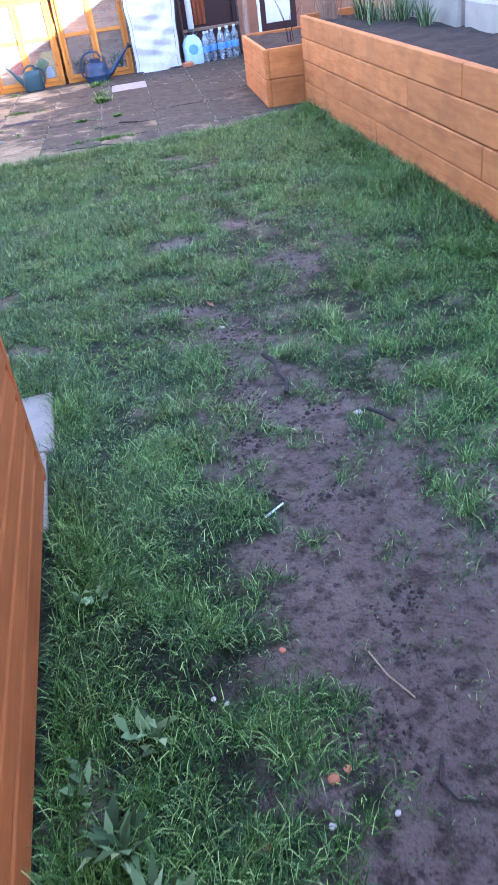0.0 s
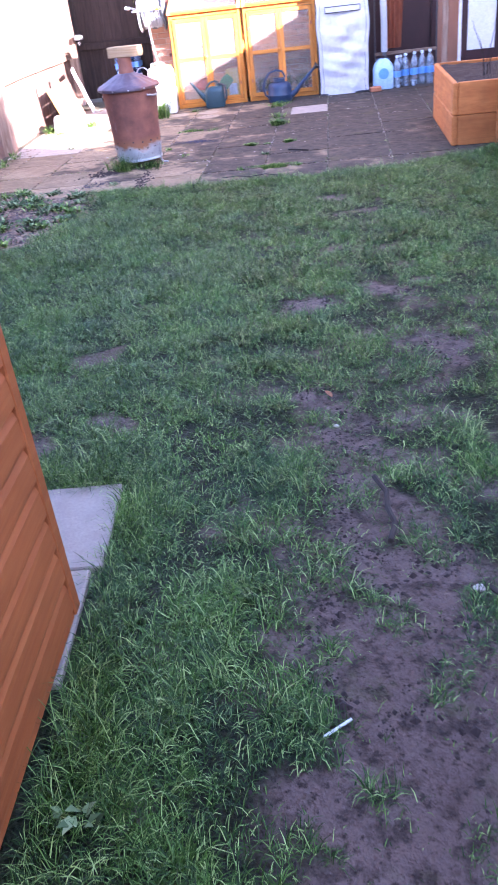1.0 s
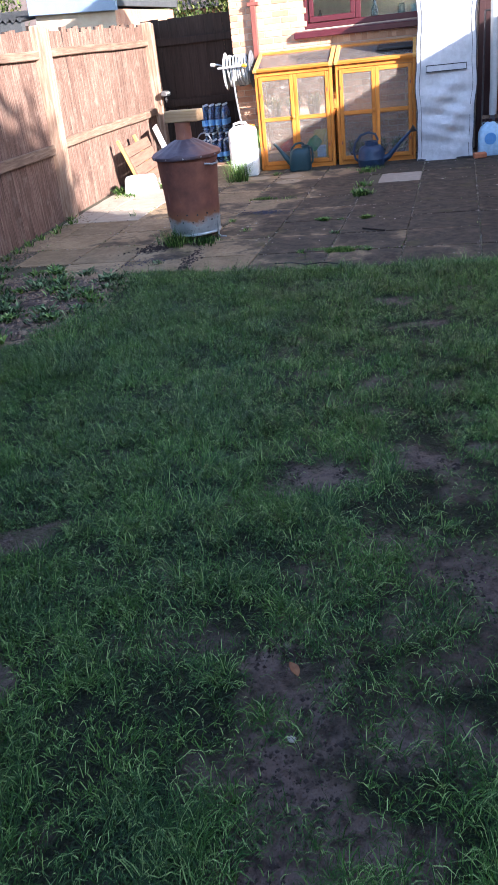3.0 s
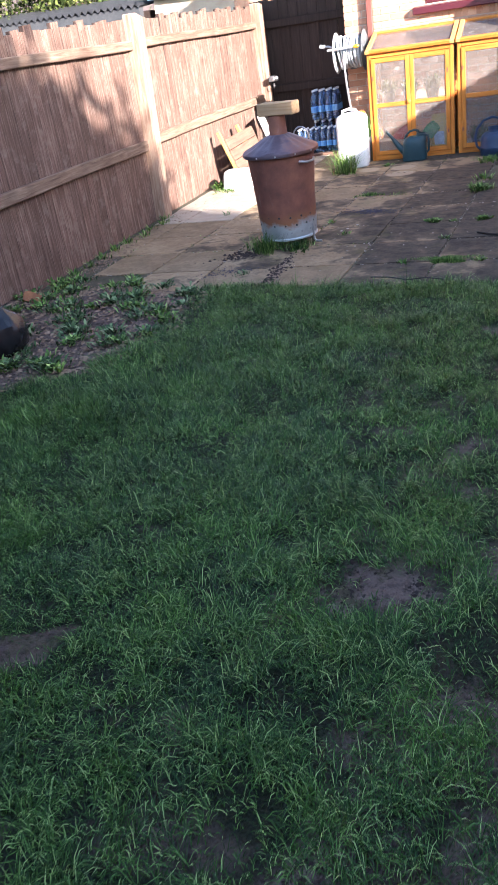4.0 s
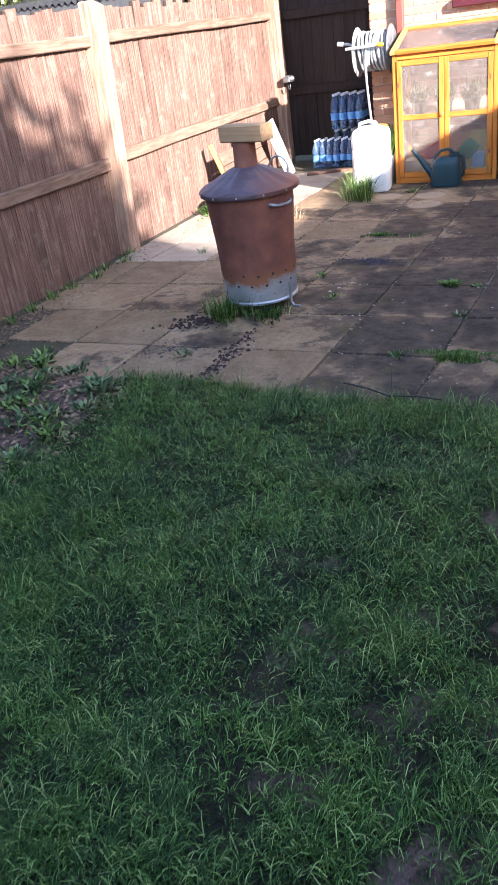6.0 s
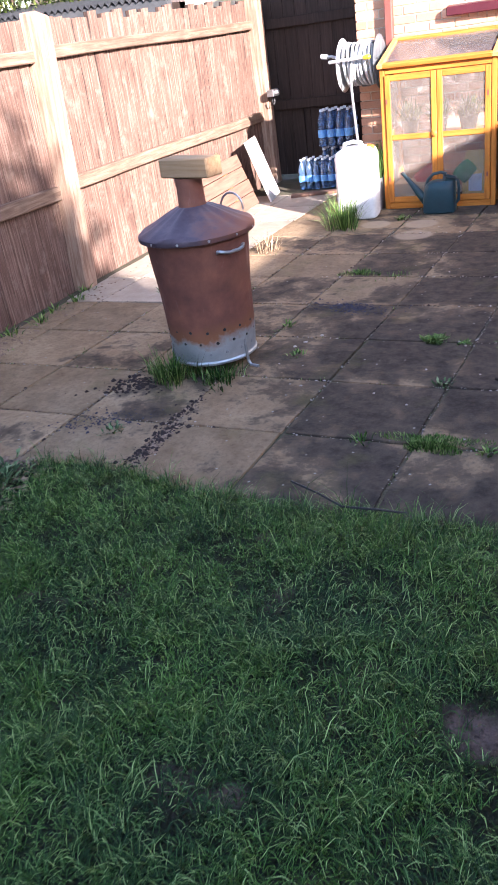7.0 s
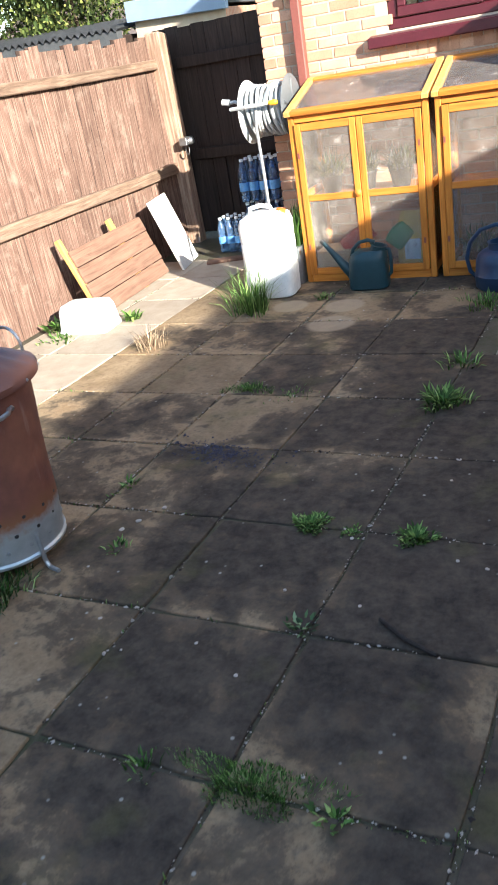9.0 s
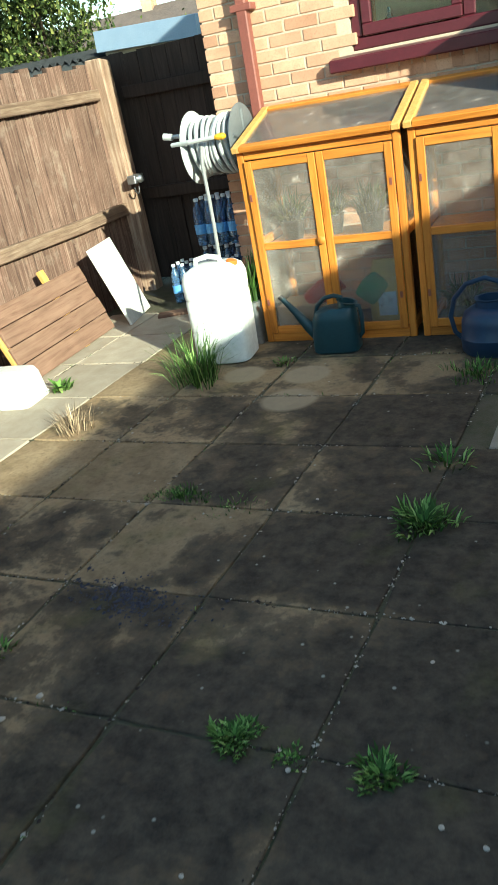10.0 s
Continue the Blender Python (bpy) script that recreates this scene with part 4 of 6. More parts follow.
# ---------- the shed beside the path ----------
def shed():
    s = thing("garden_shed", "orange-stained timber shed with overlapping horizontal boards", "shed")
    X, Y1, Y0, W, H = -0.605, 2.64, -2.4, 2.6, 2.05
    b = bmesh.new()
    p = 0.112
    # shiplap boards: a flat face with a scooped top edge
    prof = [(0.0, 0.0), (0.026, 0.0), (0.027, 0.012), (0.023, 0.078), (0.014, 0.098), (0.004, p), (0.0, p)]
    lo = [b.verts.new((u, Y0, w)) for u, w in prof]
    hi = [b.verts.new((u, Y1 - 0.045, w)) for u, w in prof]
    for i in range(len(prof)):
        j = (i + 1) % len(prof)
        b.faces.new((lo[i], lo[j], hi[j], hi[i]))
    b.faces.new(lo[::-1])
    b.faces.new(hi)
    bmesh.ops.recalc_face_normals(b, faces=b.faces[:])
    side = mesh_of("shiplap_board", b, "shed")
    e = boxes((-W, -0.05, 0, 0.016, 0, p - 0.001), edge=0.004)
    endm = mesh_of("end_board", e, "shed")
    z = 0.06
    while z < H:
        piece("shiplap_board", side, s, pose(X - 0.02, 0, z))
        piece("end_board", endm, s, pose(X, Y1 - 0.02, z))
        z += p
    part("core", boxes((X - W, X - 0.021, Y0, Y1 - 0.022, 0.05, H + 0.02), edge=0), "shed_trim", s)
    part("corner_trim", boxes((X - 0.028, X + 0.009, Y1 - 0.044, Y1 + 0.004, 0.03, H + 0.05), edge=0.004), "shed", s)
    part("bearer", boxes((X - W, X - 0.03, Y0, Y1 - 0.05, -0.03, 0.055), edge=0.004), "bark", s)
    part("bottom_trim", boxes((X - 0.024, X + 0.004, Y0, Y1 - 0.05, 0.03, 0.065), edge=0.004), "shed", s)
    rf = boxes((X - W - 0.1, X + 0.10, Y0 - 0.1, Y1 + 0.12, H + 0.03, H + 0.07), edge=0.006)
    part("roof", rf, "felt", s)
    return s


shed()
for i, (x, y, sx, sy) in enumerate(((-0.90, 3.06, 0.32, 0.235), (-0.90, 2.58, 0.30, 0.235), (-1.5, 3.06, 0.27, 0.235))):
    k = part("stepping_slab", boxes((-sx, sx, -sy, sy, -0.05, 0.0), edge=0.006), "concrete", at=pose(x, y, 0.012, 0.4, -0.6, 1.5))
    tagged(k, "pale grey stepping slab sunk in the grass", "paving slab", "slabs by the shed")

# ---------- plain wall that closes the far side of the garden ----------
wall = part("wall_east", boxes((0, 0.2, -6.5, 13.6, -0.14, 2.58), edge=0.01), "far_brick", at=pose(3.55, 0, 0, 0, 0, -1.5))
tagged(wall, "plain brick boundary wall along the garden", "wall", kind="structure")
ws = part("wall_south", boxes((-3.4, 3.5, -3.3, -3.1, -0.14, 1.9), edge=0.01), "far_brick")
tagged(ws, "plain brick wall closing the garden", "wall", kind="structure")

# ---------- where the lawn is worn ----------
def bare(x, y):
    """How bare the ground is: the trodden mud path and worn patches."""
    wob = 0.35 * (fbm(x, y, 3.0, 21) - 0.5)
    path = np.exp(-(((x + wob - np.interp(y, [0, 1.2, 2.2, 3.0, 4.0], [0.54, 0.50, 0.42, 0.31, 0.3])) / np.interp(y, [0, 1.2, 2.2, 3.2, 4.4], [0.62, 0.48, 0.33, 0.24, 0.15])) ** 2) * 1.2)
    path = path * np.interp(y, [1.3, 2.4, 3.3, 4.6, 5.5], [1.9, 1.08, 0.48, 0.28, 0.0])
    out = path
    wob2, wob3 = 0.35 * (fbm(x, y, 5.0, 23) - 0.5), 0.35 * (fbm(x, y, 5.0, 25) - 0.5)
    for px, py, rx, ry, k in ((0.16, 4.95, 0.17, 0.16, 0.9), (0.2, 3.86, 0.14, 0.14, 0.7), (-0.92, 4.5, 0.15, 0.10, 0.9), (0.62, 5.15, 0.16, 0.1, 0.8), (-0.98, 3.76, 0.16, 0.10, 0.9),
                              (-0.64, 3.8, 0.10, 0.08, 0.8), (0.34, 5.9, 0.16, 0.12, 0.6), (0.75, 4.3, 0.14, 0.14, 0.7), (0.55, 6.7, 0.12, 0.1, 0.6), (-0.20, 6.2, 0.09, 0.09, 0.6), (0.38, 7.2, 0.13, 0.12, 0.7), (-0.5, 1.3, 0.10, 0.12, 0.6), (0.95, 2.9, 0.14, 0.08, 0.7)):
        d = ((x + wob2 - px) / rx) ** 2 + ((y + wob3 - py) / ry) ** 2
        out = np.maximum(out, k * np.exp(-d * d * 0.6))
    ragged = fbm(x, y, 9.0, 27, 3)
    return np.clip(np.maximum(out * (1.25 - 1.5 * np.clip(ragged - 0.42, 0, 1) * 2.2), (path - 0.55) * (y < 2.0)), 0, 1)


# ---------- things by the house and fence ----------
def loft(sections, segments=28, power=4.0, cap=True):
    """A body of rounded cross-sections: (z, half width x, half width y, centre x, centre y)."""
    bm = bmesh.new()
    rings = []
    for z, a, b, cx, cy in sections:
        ring = []
        for i in range(segments):
            t = 2 * math.pi * i / segments
            c, s = math.cos(t), math.sin(t)
            ring.append(bm.verts.new((cx + a * math.copysign(abs(c) ** (2 / power), c), cy + b * math.copysign(abs(s) ** (2 / power), s), z)))
        rings.append(ring)
    for p, q in zip(rings, rings[1:]):
        for i in range(segments):
            j = (i + 1) % segments
            bm.faces.new((p[i], p[j], q[j], q[i]))
    if cap:
        bm.faces.new(rings[0][::-1])
        bm.faces.new(rings[-1])
    bmesh.ops.recalc_face_normals(bm, faces=bm.faces[:])
    return bm


# white jerrycan
jug = thing("jerrycan", "large translucent white plastic jerrycan standing on the paving", "jerrycan", pose(-1.655, 12.78, PAVE, 0, 0, 6))
part("body", loft([(0.0, 0.155, 0.13, 0, 0), (0.012, 0.175, 0.15, 0, 0), (0.20, 0.18, 0.155, 0, 0), (0.215, 0.175, 0.15, 0, 0), (0.23, 0.18, 0.155, 0, 0), (0.40, 0.18, 0.155, 0, 0), (0.415, 0.175, 0.15, 0, 0),
                   (0.43, 0.18, 0.155, 0, 0), (0.53, 0.18, 0.155, 0, 0), (0.575, 0.165, 0.14, 0, 0), (0.605, 0.12, 0.10, 0.01, 0), (0.612, 0.06, 0.06, 0.02, 0)], 36, 5), "white_plastic", jug, smooth=True)
part("handle", tube([(-0.11, 0, 0.57), (-0.10, 0, 0.635), (-0.02, 0, 0.65), (0.05, 0, 0.635), (0.06, 0, 0.60)], 0.017, 10), "white_plastic", jug, smooth=True)
part("screw_cap", lathe([(0.0, 0.03), (0.03, 0.03), (0.034, 0.026), (0.034, 0.0)], 20, pose(0.125, 0.0, 0.585, 0, 14, 0)), "orange_plastic", jug, "orange screw cap")

# hose reel on the wall corner, with its hose
reel = thing("hose_reel", "wall-hung grey hose reel wound with pale hose", "hose reel", pose(-1.74, 13.40, 1.10 + 0.08))
part("bracket", boxes((-0.04, 0.04, 0.06, 0.25, -0.20, 0.10), edge=0.008), "grey_plastic", reel)
for s, mat in ((-0.17, "hose"), (0.17, "grey_plastic")):
    fl = lathe([(0.06, -0.012), (0.20, -0.012), (0.225, 0.0), (0.20, 0.012), (0.06, 0.012)], 36, pose(s, -0.02, 0, 0, 90, 0))
    part("flange", fl, mat, reel, smooth=True)
    for k in range(5):
        a = 72 * k + 20
        c, sn = math.cos(radians(a)), math.sin(radians(a))
        part("spoke", tube([(s, -0.02, 0), (s * 1.06, -0.02 + 0.19 * c, 0.19 * sn)], 0.014, 6), mat, reel)
part("drum", lathe([(0.075, -0.16), (0.075, 0.16)], 24, pose(0, -0.02, 0, 0, 90, 0)), "grey_plastic", reel, smooth=True)
r = random.Random(4)
for layer, n in ((0.115, 10), (0.145, 9), (0.172, 8)):
    for k in range(n):
        x = -0.135 + 0.27 * (k + 0.5) / n + r.uniform(-0.006, 0.006)
        rad = layer + r.uniform(-0.006, 0.008)
        part("hose_turn", tube([(x + 0.012 * math.sin(a * 2 + k), -0.02 + rad * math.cos(a), rad * math.sin(a)) for a in np.linspace(0, 2 * math.pi, 25)], 0.0125, 7), "hose", reel, smooth=True)
part("crank", tube([(-0.18, -0.02, 0.05), (-0.27, -0.06, 0.09), (-0.30, -0.08, 0.09)], 0.013, 8), "hose", reel)
part("crank_knob", lathe([(0, 0), (0.022, 0), (0.022, 0.06), (0, 0.07)], 12, pose(-0.30, -0.08, 0.09, 0, -80, 0)), "hose", reel)
part("guide_bar", tube([(-0.24, -0.215, 0.05), (-0.1, -0.25, 0.055), (0.06, -0.25, 0.06), (0.10, -0.24, 0.065)], 0.014, 8), "hose", reel)
part("nozzle", lathe([(0, 0), (0.014, 0), (0.02, 0.02), (0.02, 0.055), (0.012, 0.07), (0, 0.07)], 12, pose(0.08, -0.245, 0.06, 0, 90, 0)), "yellow", reel, "yellow hose connector")
pts = [(-0.04, -0.21, 0.02), (-0.045, -0.235, -0.10), (-0.03, -0.26, -0.28), (0.0, -0.32, -0.45), (0.035, -0.40, -0.58), (0.06, -0.45, -0.70), (0.09, -0.46, -0.95), (0.10, -0.45, -1.17)]
part("hanging_hose", tube(pts, 0.0125, 8), "grey_hose", reel, smooth=True)

# galvanised pot with a plant behind the jerrycan
pot = thing("metal_planter", "galvanised metal pot with green leaves by the cold frame", "plant pot", pose(-1.555, 13.12, PAVE))
part("pot", loft([(0.0, 0.045, 0.12, 0, 0), (0.26, 0.05, 0.13, 0, 0), (0.28, 0.055, 0.135, 0, 0)], 24, 5), "galv", pot, smooth=True)
n = 150
blades("plant", rng.uniform(-0.04, 0.04, n), rng.uniform(-0.1, 0.1, n), np.full(n, 0.27), rng.uniform(0.12, 0.34, n), rng.uniform(0.008, 0.018, n), rng.uniform(0.1, 0.9, n), "weed", parent=pot)


def water_pack(at, nx, ny, layers, label):
    """Shrink-wrapped water bottles, standing in rows."""
    t = thing("water_bottle_pack", label, "bottle pack", at, "packs of water bottles")
    prof = [(0.0, 0.0), (0.036, 0.0), (0.04, 0.012), (0.038, 0.06), (0.04, 0.07), (0.04, 0.15), (0.037, 0.16), (0.04, 0.17), (0.04, 0.205), (0.03, 0.245), (0.0135, 0.285), (0.0135, 0.305)]
    me = mesh_of("bottle", lathe(prof, 14), "blue_bottle", True)
    lab = mesh_of("bottle_label", lathe([(0.0412, 0.08), (0.0412, 0.145)], 14), "blue_label", True)
    cap = mesh_of("bottle_cap", lathe([(0.016, 0.295), (0.016, 0.315), (0.0, 0.317)], 10), "bottle_cap")
    for k in range(layers):
        for i in range(nx):
            for j in range(ny):
                m = pose(i * 0.084, j * 0.084, k * 0.325, 0, 0, 40 * i + 17 * j)
                b = piece("bottle", me, t, m)
                piece("bottle_label", lab, b, Matrix())
                piece("bottle_cap", cap, b, Matrix())
    return t


water_pack(pose(-2.72, 14.15, PAVE), 7, 3, 1, "shrink-wrapped pack of blue water bottles by the gate")
water_pack(pose(-2.55, 14.44, PAVE) @ Matrix.Diagonal((1.2, 1.2, 1.2, 1)), 4, 3, 2, "tall stack of blue water bottle packs by the gate")

# boards leaning on the fence
lean = thing("leaning_pallet_panel", "brown plank panel with pale battens leaning on the fence", "wood panel", pose(-2.915, 12.30, PAVE, 0, -21, 3))
for k in range(4):
    part("plank", boxes((-0.024, 0.0, 0.05 + 0.01 * k, 1.22 + 0.012 * (k % 2), 0.012 + k * 0.135, 0.142 + k * 0.135), edge=0.004), "board", lean)
part("batten", boxes((-0.062, -0.025, 0.055, 0.105, 0, 0.66), edge=0.004), "yellow_wood", lean)
part("batten", boxes((-0.062, -0.025, 0.80, 0.86, 0, 0.64), edge=0.004), "yellow_wood", lean)
wb = thing("painted_board", "white painted board leaning beside the fence post", "board", pose(-2.86, 13.58, PAVE, 0, -19, 12))
part("board", boxes((-0.022, 0.0, 0, 0.49, 0, 0.65), edge=0.004), "white_board", wb)
tub = thing("white_tub", "upturned white plastic storage tub on the paving", "plastic tub", pose(-2.88, 12.10, PAVE, 0, 0, 4))
part("shell", loft([(0.0, 0.205, 0.15, 0, 0), (0.012, 0.21, 0.155, 0, 0), (0.03, 0.20, 0.145, 0, 0), (0.16, 0.185, 0.13, 0, 0), (0.195, 0.17, 0.115, 0, 0), (0.20, 0.14, 0.09, 0, 0)], 32, 6), "white_plastic", tub, smooth=True)
pl = thing("fallen_plank", "brown plank lying on the paving by the fence", "plank", pose(-2.72, 13.78, PAVE, 0, 0, -70))
part("plank", boxes((0, 0.10, 0, 0.62, 0, 0.028), edge=0.004), "board", pl)


def small_can():
    t = thing("watering_can", "small dark teal plastic watering can", "watering can", pose(-0.945, 12.85, PAVE, 0, 0, 3))
    part("body", loft([(0.0, 0.13, 0.085, 0, 0), (0.012, 0.142, 0.097, 0, 0), (0.10, 0.14, 0.095, 0, 0), (0.20, 0.132, 0.09, 0.0, 0), (0.25, 0.12, 0.08, 0.01, 0), (0.27, 0.09, 0.06, 0.03, 0)], 36, 3.6), "teal", t, smooth=True)
    part("filler_neck", lathe([(0.055, 0.0), (0.055, 0.04), (0.063, 0.046), (0.05, 0.046), (0.046, 0.0)], 20, pose(0.075, 0, 0.255, 0, 14, 0)), "teal", t, smooth=True)
    part("spout", tube([(-0.10, 0, 0.09), (-0.17, 0, 0.16), (-0.25, 0, 0.265), (-0.315, 0, 0.345)], 0.02, 12, [0.048, 0.034, 0.021, 0.014]), "teal", t, smooth=True)
    part("top_handle", tube([(-0.115, 0, 0.23), (-0.10, 0, 0.28), (-0.05, 0, 0.325), (0.01, 0, 0.337), (0.06, 0, 0.32)], 0.013, 10), "teal", t, smooth=True)
    part("back_handle", tube([(0.10, 0, 0.27), (0.155, 0, 0.265), (0.163, 0, 0.20), (0.16, 0, 0.10), (0.12, 0, 0.06)], 0.013, 10), "teal", t, smooth=True)
    part("nozzle_tip", lathe([(0.017, -0.012), (0.017, 0.012), (0.0, 0.014)], 12, pose(-0.318, 0, 0.348, 0, -40, 0)), "black", t)


def round_can():
    t = thing("watering_can", "round dark blue plastic watering can with a long spout", "watering can", pose(-0.03, 12.78, PAVE, 0, 0, -5))
    part("body", lathe([(0.0, 0.0), (0.155, 0.0), (0.165, 0.012), (0.17, 0.08), (0.172, 0.092), (0.166, 0.10), (0.162, 0.17), (0.15, 0.215), (0.12, 0.24), (0.075, 0.252)], 40), "blue_can", t, smooth=True)
    part("filler_neck", lathe([(0.082, 0.245), (0.08, 0.285), (0.088, 0.295), (0.072, 0.295), (0.068, 0.245)], 28), "blue_can", t, smooth=True)
    part("spout", tube([(0.14, 0, 0.07), (0.22, 0, 0.11), (0.30, 0, 0.20), (0.40, 0, 0.30), (0.49, 0, 0.385)], 0.02, 12, [0.05, 0.036, 0.024, 0.018, 0.016]), "blue_can", t, smooth=True)
    part("rose", lathe([(0.016, 0.0), (0.042, 0.05), (0.045, 0.06), (0.0, 0.066)], 20, pose(0.485, 0, 0.38, 0, 55, 0)), "black", t, "black sprinkler rose", smooth=True)
    part("hoop_handle", tube([(-0.155, 0, 0.05), (-0.205, 0, 0.10), (-0.225, 0, 0.19), (-0.20, 0, 0.29), (-0.13, 0, 0.37), (-0.03, 0, 0.40), (0.05, 0, 0.375), (0.085, 0, 0.30)], 0.0135, 10), "blue_can", t, smooth=True)


small_can()
round_can()

# ---------- stored in the cold frames ----------
def sack(name, label, at, w, h, d, mat, band=None):
    t = thing(name, label, "bag", at)
    part("sack", loft([(0.0, w * 0.9, d * 0.9, 0, 0), (0.03, w, d, 0, 0), (h * 0.5, w * 1.02, d * 1.05, 0.0, 0), (h * 0.85, w * 0.93, d * 0.7, 0.01, 0), (h, w * 0.85, d * 0.18, 0.02, 0)], 28, 3.5), mat, t, smooth=True)
    if band:
        part("print_panel", boxes((-w * 0.45, w * 0.5, -d * 1.13, -d * 1.08, h * 0.2, h * 0.55), edge=0.004), band, t)


M["yellow_bag"] = plain("yellow_printed_bag", (0.55, 0.46, 0.12), (0.48, 0.42, 0.20), 12, 0.5, 40, 0.2)
M["green_bag"] = plain("green_plastic", (0.03, 0.30, 0.13), (0.03, 0.22, 0.10), 12, 0.4, 40, 0.2)
M["red_bag"] = plain("red_plastic", (0.42, 0.06, 0.06), (0.34, 0.05, 0.05), 12, 0.5, 40, 0.2)
sack("compost_bag", "yellow printed plant food bag behind the glazing", pose(-0.70, 13.22, PAVE + 0.02), 0.12, 0.42, 0.06, "yellow_bag", "pale_blue")
sack("green_sack", "crumpled green plastic bag behind the glazing", pose(-0.84, 13.16, PAVE + 0.22, 0, 40, 10), 0.075, 0.17, 0.05, "green_bag")
sack("red_sack", "red plastic bag behind the glazing", pose(-1.22, 13.24, PAVE + 0.20, 0, 55, 0), 0.07, 0.24, 0.07, "red_bag")
cb = thing("cardboard_carton", "pale cardboard carton inside the cold frame", "box", pose(-1.43, 13.14, PAVE + 0.001))
M["card"] = plain("pale_cardboard", (0.46, 0.36, 0.27), (0.40, 0.31, 0.23), 6, 0.9, 60, 0.2)
part("carton", boxes((0, 0.36, 0, 0.25, 0, 0.20), edge=0.005), "card", cb)


def leafy_clump(name, label, at, n, spread, lo, hi, wide, mat, category="plant", tilt=(0.2, 1.2)):
    t = thing(name, label, category, at)
    rad, ang = spread * rng.uniform(0, 1, n) ** 0.85, rng.uniform(0, 2 * np.pi, n)
    rad = rad * (1 + 0.3 * np.sin(3 * ang + n) + 0.2 * np.sin(5 * ang))
    blades("leaves", rad * np.cos(ang), rad * np.sin(ang), np.zeros(n), rng.uniform(lo, hi, n), rng.uniform(wide * 0.6, wide, n), rng.uniform(*tilt, n), mat, ang + rng.normal(0, 0.7, n), parent=t, foot=0.25 if wide > 0.0105 else 1.0, waist=1.0 if wide > 0.0105 else 0.85)
    return t


def pot_plant(at, label, n=160, h=0.28):
    t = thing("potted_plant", label, "potted plant", at, "plants in the cold frames")
    part("pot", lathe([(0.0, 0.0), (0.06, 0.0), (0.08, 0.11), (0.087, 0.112), (0.087, 0.125), (0.075, 0.125), (0.06, 0.1)], 20), "black", t, smooth=True)
    rad, ang = 0.07 * np.sqrt(rng.uniform(0, 1, n)), rng.uniform(0, 2 * np.pi, n)
    blades("foliage", rad * np.cos(ang), rad * np.sin(ang), np.full(n, 0.11), rng.uniform(0.04, h * 0.75, n), rng.uniform(0.006, 0.015, n), rng.uniform(0.1, 1.9, n), "tree_leaf", ang + rng.normal(0, 0.8, n), parent=t)


for x, y, z in ((-1.30, 13.30, 0.60), (-1.05, 13.34, 0.60), (-0.78, 13.30, 0.60), (-0.25, 13.25, 0.0), (0.05, 13.3, 0.0), (0.30, 13.25, 0.0)):
    pot_plant(pose(x, y, PAVE + z + 0.001), "dark leafy plant in a black pot", 320, 0.30)
dk = thing("roof_tray", "dark plastic tray lying on the cold frame lid", "tray", pose(0.06, 13.22, PAVE + 1.265, 16.0, 0, 0))
part("tray", boxes((0, 0.42, 0, 0.14, 0.02, 0.05), edge=0.008), "black", dk)

# ---------- on the kitchen sill ----------
def sill_item(name, label, cat, x, prof, mat, y=WALL_Y + 0.22):
    t = thing(name, label, cat, pose(x, y, 1.605))
    part("body", lathe(prof, 20), mat, t, smooth=True)
    return t


sb = sill_item("soap_bottle", "clear bottle of orange soap on the window sill", "bottle", -0.70, [(0, 0), (0.03, 0), (0.034, 0.01), (0.034, 0.08), (0.02, 0.12), (0.012, 0.13), (0.012, 0.16)], "bottle")
part("soap", lathe([(0, 0.002), (0.0335, 0.002), (0.0338, 0.05), (0, 0.05)], 18), "orange_plastic", sb)
sill_item("bowl", "small white patterned bowl on the window sill", "bowl", -0.53, [(0, 0), (0.03, 0), (0.035, 0.012), (0.06, 0.06), (0.066, 0.062), (0.055, 0.055), (0.0, 0.02)], "white_plastic")
sill_item("dish", "small white dish on the window sill", "dish", -0.36, [(0, 0), (0.04, 0), (0.06, 0.025), (0.05, 0.022), (0.0, 0.008)], "white_plastic")
sill_item("glass_bottle", "clear glass bottle on the window sill", "bottle", 0.0, [(0, 0), (0.045, 0), (0.05, 0.02), (0.045, 0.10), (0.018, 0.17), (0.015, 0.23)], "bottle")
sill_item("jar", "clear glass jar on the window sill", "jar", 0.34, [(0, 0), (0.05, 0), (0.052, 0.10), (0.04, 0.12), (0.04, 0.135)], "bottle")
sill_item("mug", "grey-blue mug on the window sill", "mug", 0.50, [(0, 0), (0.045, 0), (0.047, 0.11), (0.042, 0.11), (0.04, 0.01)], "pale_blue")

# ---------- by the back door ----------
dw = thing("door_1", "dark brown back door set into the brick wall", "door", kind="structure")
part("door_frame", boxes((1.28, 1.36, 13.60, 13.75, -0.03, 2.1), (2.16, 2.24, 13.60, 13.75, -0.03, 2.1), (1.36, 2.16, 13.60, 13.75, 2.02, 2.1), edge=0.006), "dark_brown", dw)
part("door_leaf", boxes((1.362, 2.158, 13.66, 13.71, -0.02, 2.018), edge=0.004), "dark_brown", dw)
ut = thing("hanging_towel", "rust-red towel hanging beside the door", "towel", pose(1.60, 13.12, 0))
b = bmesh.new()
vs = [[b.verts.new((-0.13 + 0.26 * i / 16 * (0.8 + 0.2 * j / 20), 0.02 * math.sin(i * 1.3 + 0.1 * j), 0.44 + 1.1 * j / 20)) for i in range(17)] for j in range(21)]
for j in range(20):
    for i in range(16):
        b.faces.new((vs[j][i], vs[j][i + 1], vs[j + 1][i + 1], vs[j + 1][i]))
bmesh.ops.solidify(b, geom=b.faces[:], thickness=0.008)
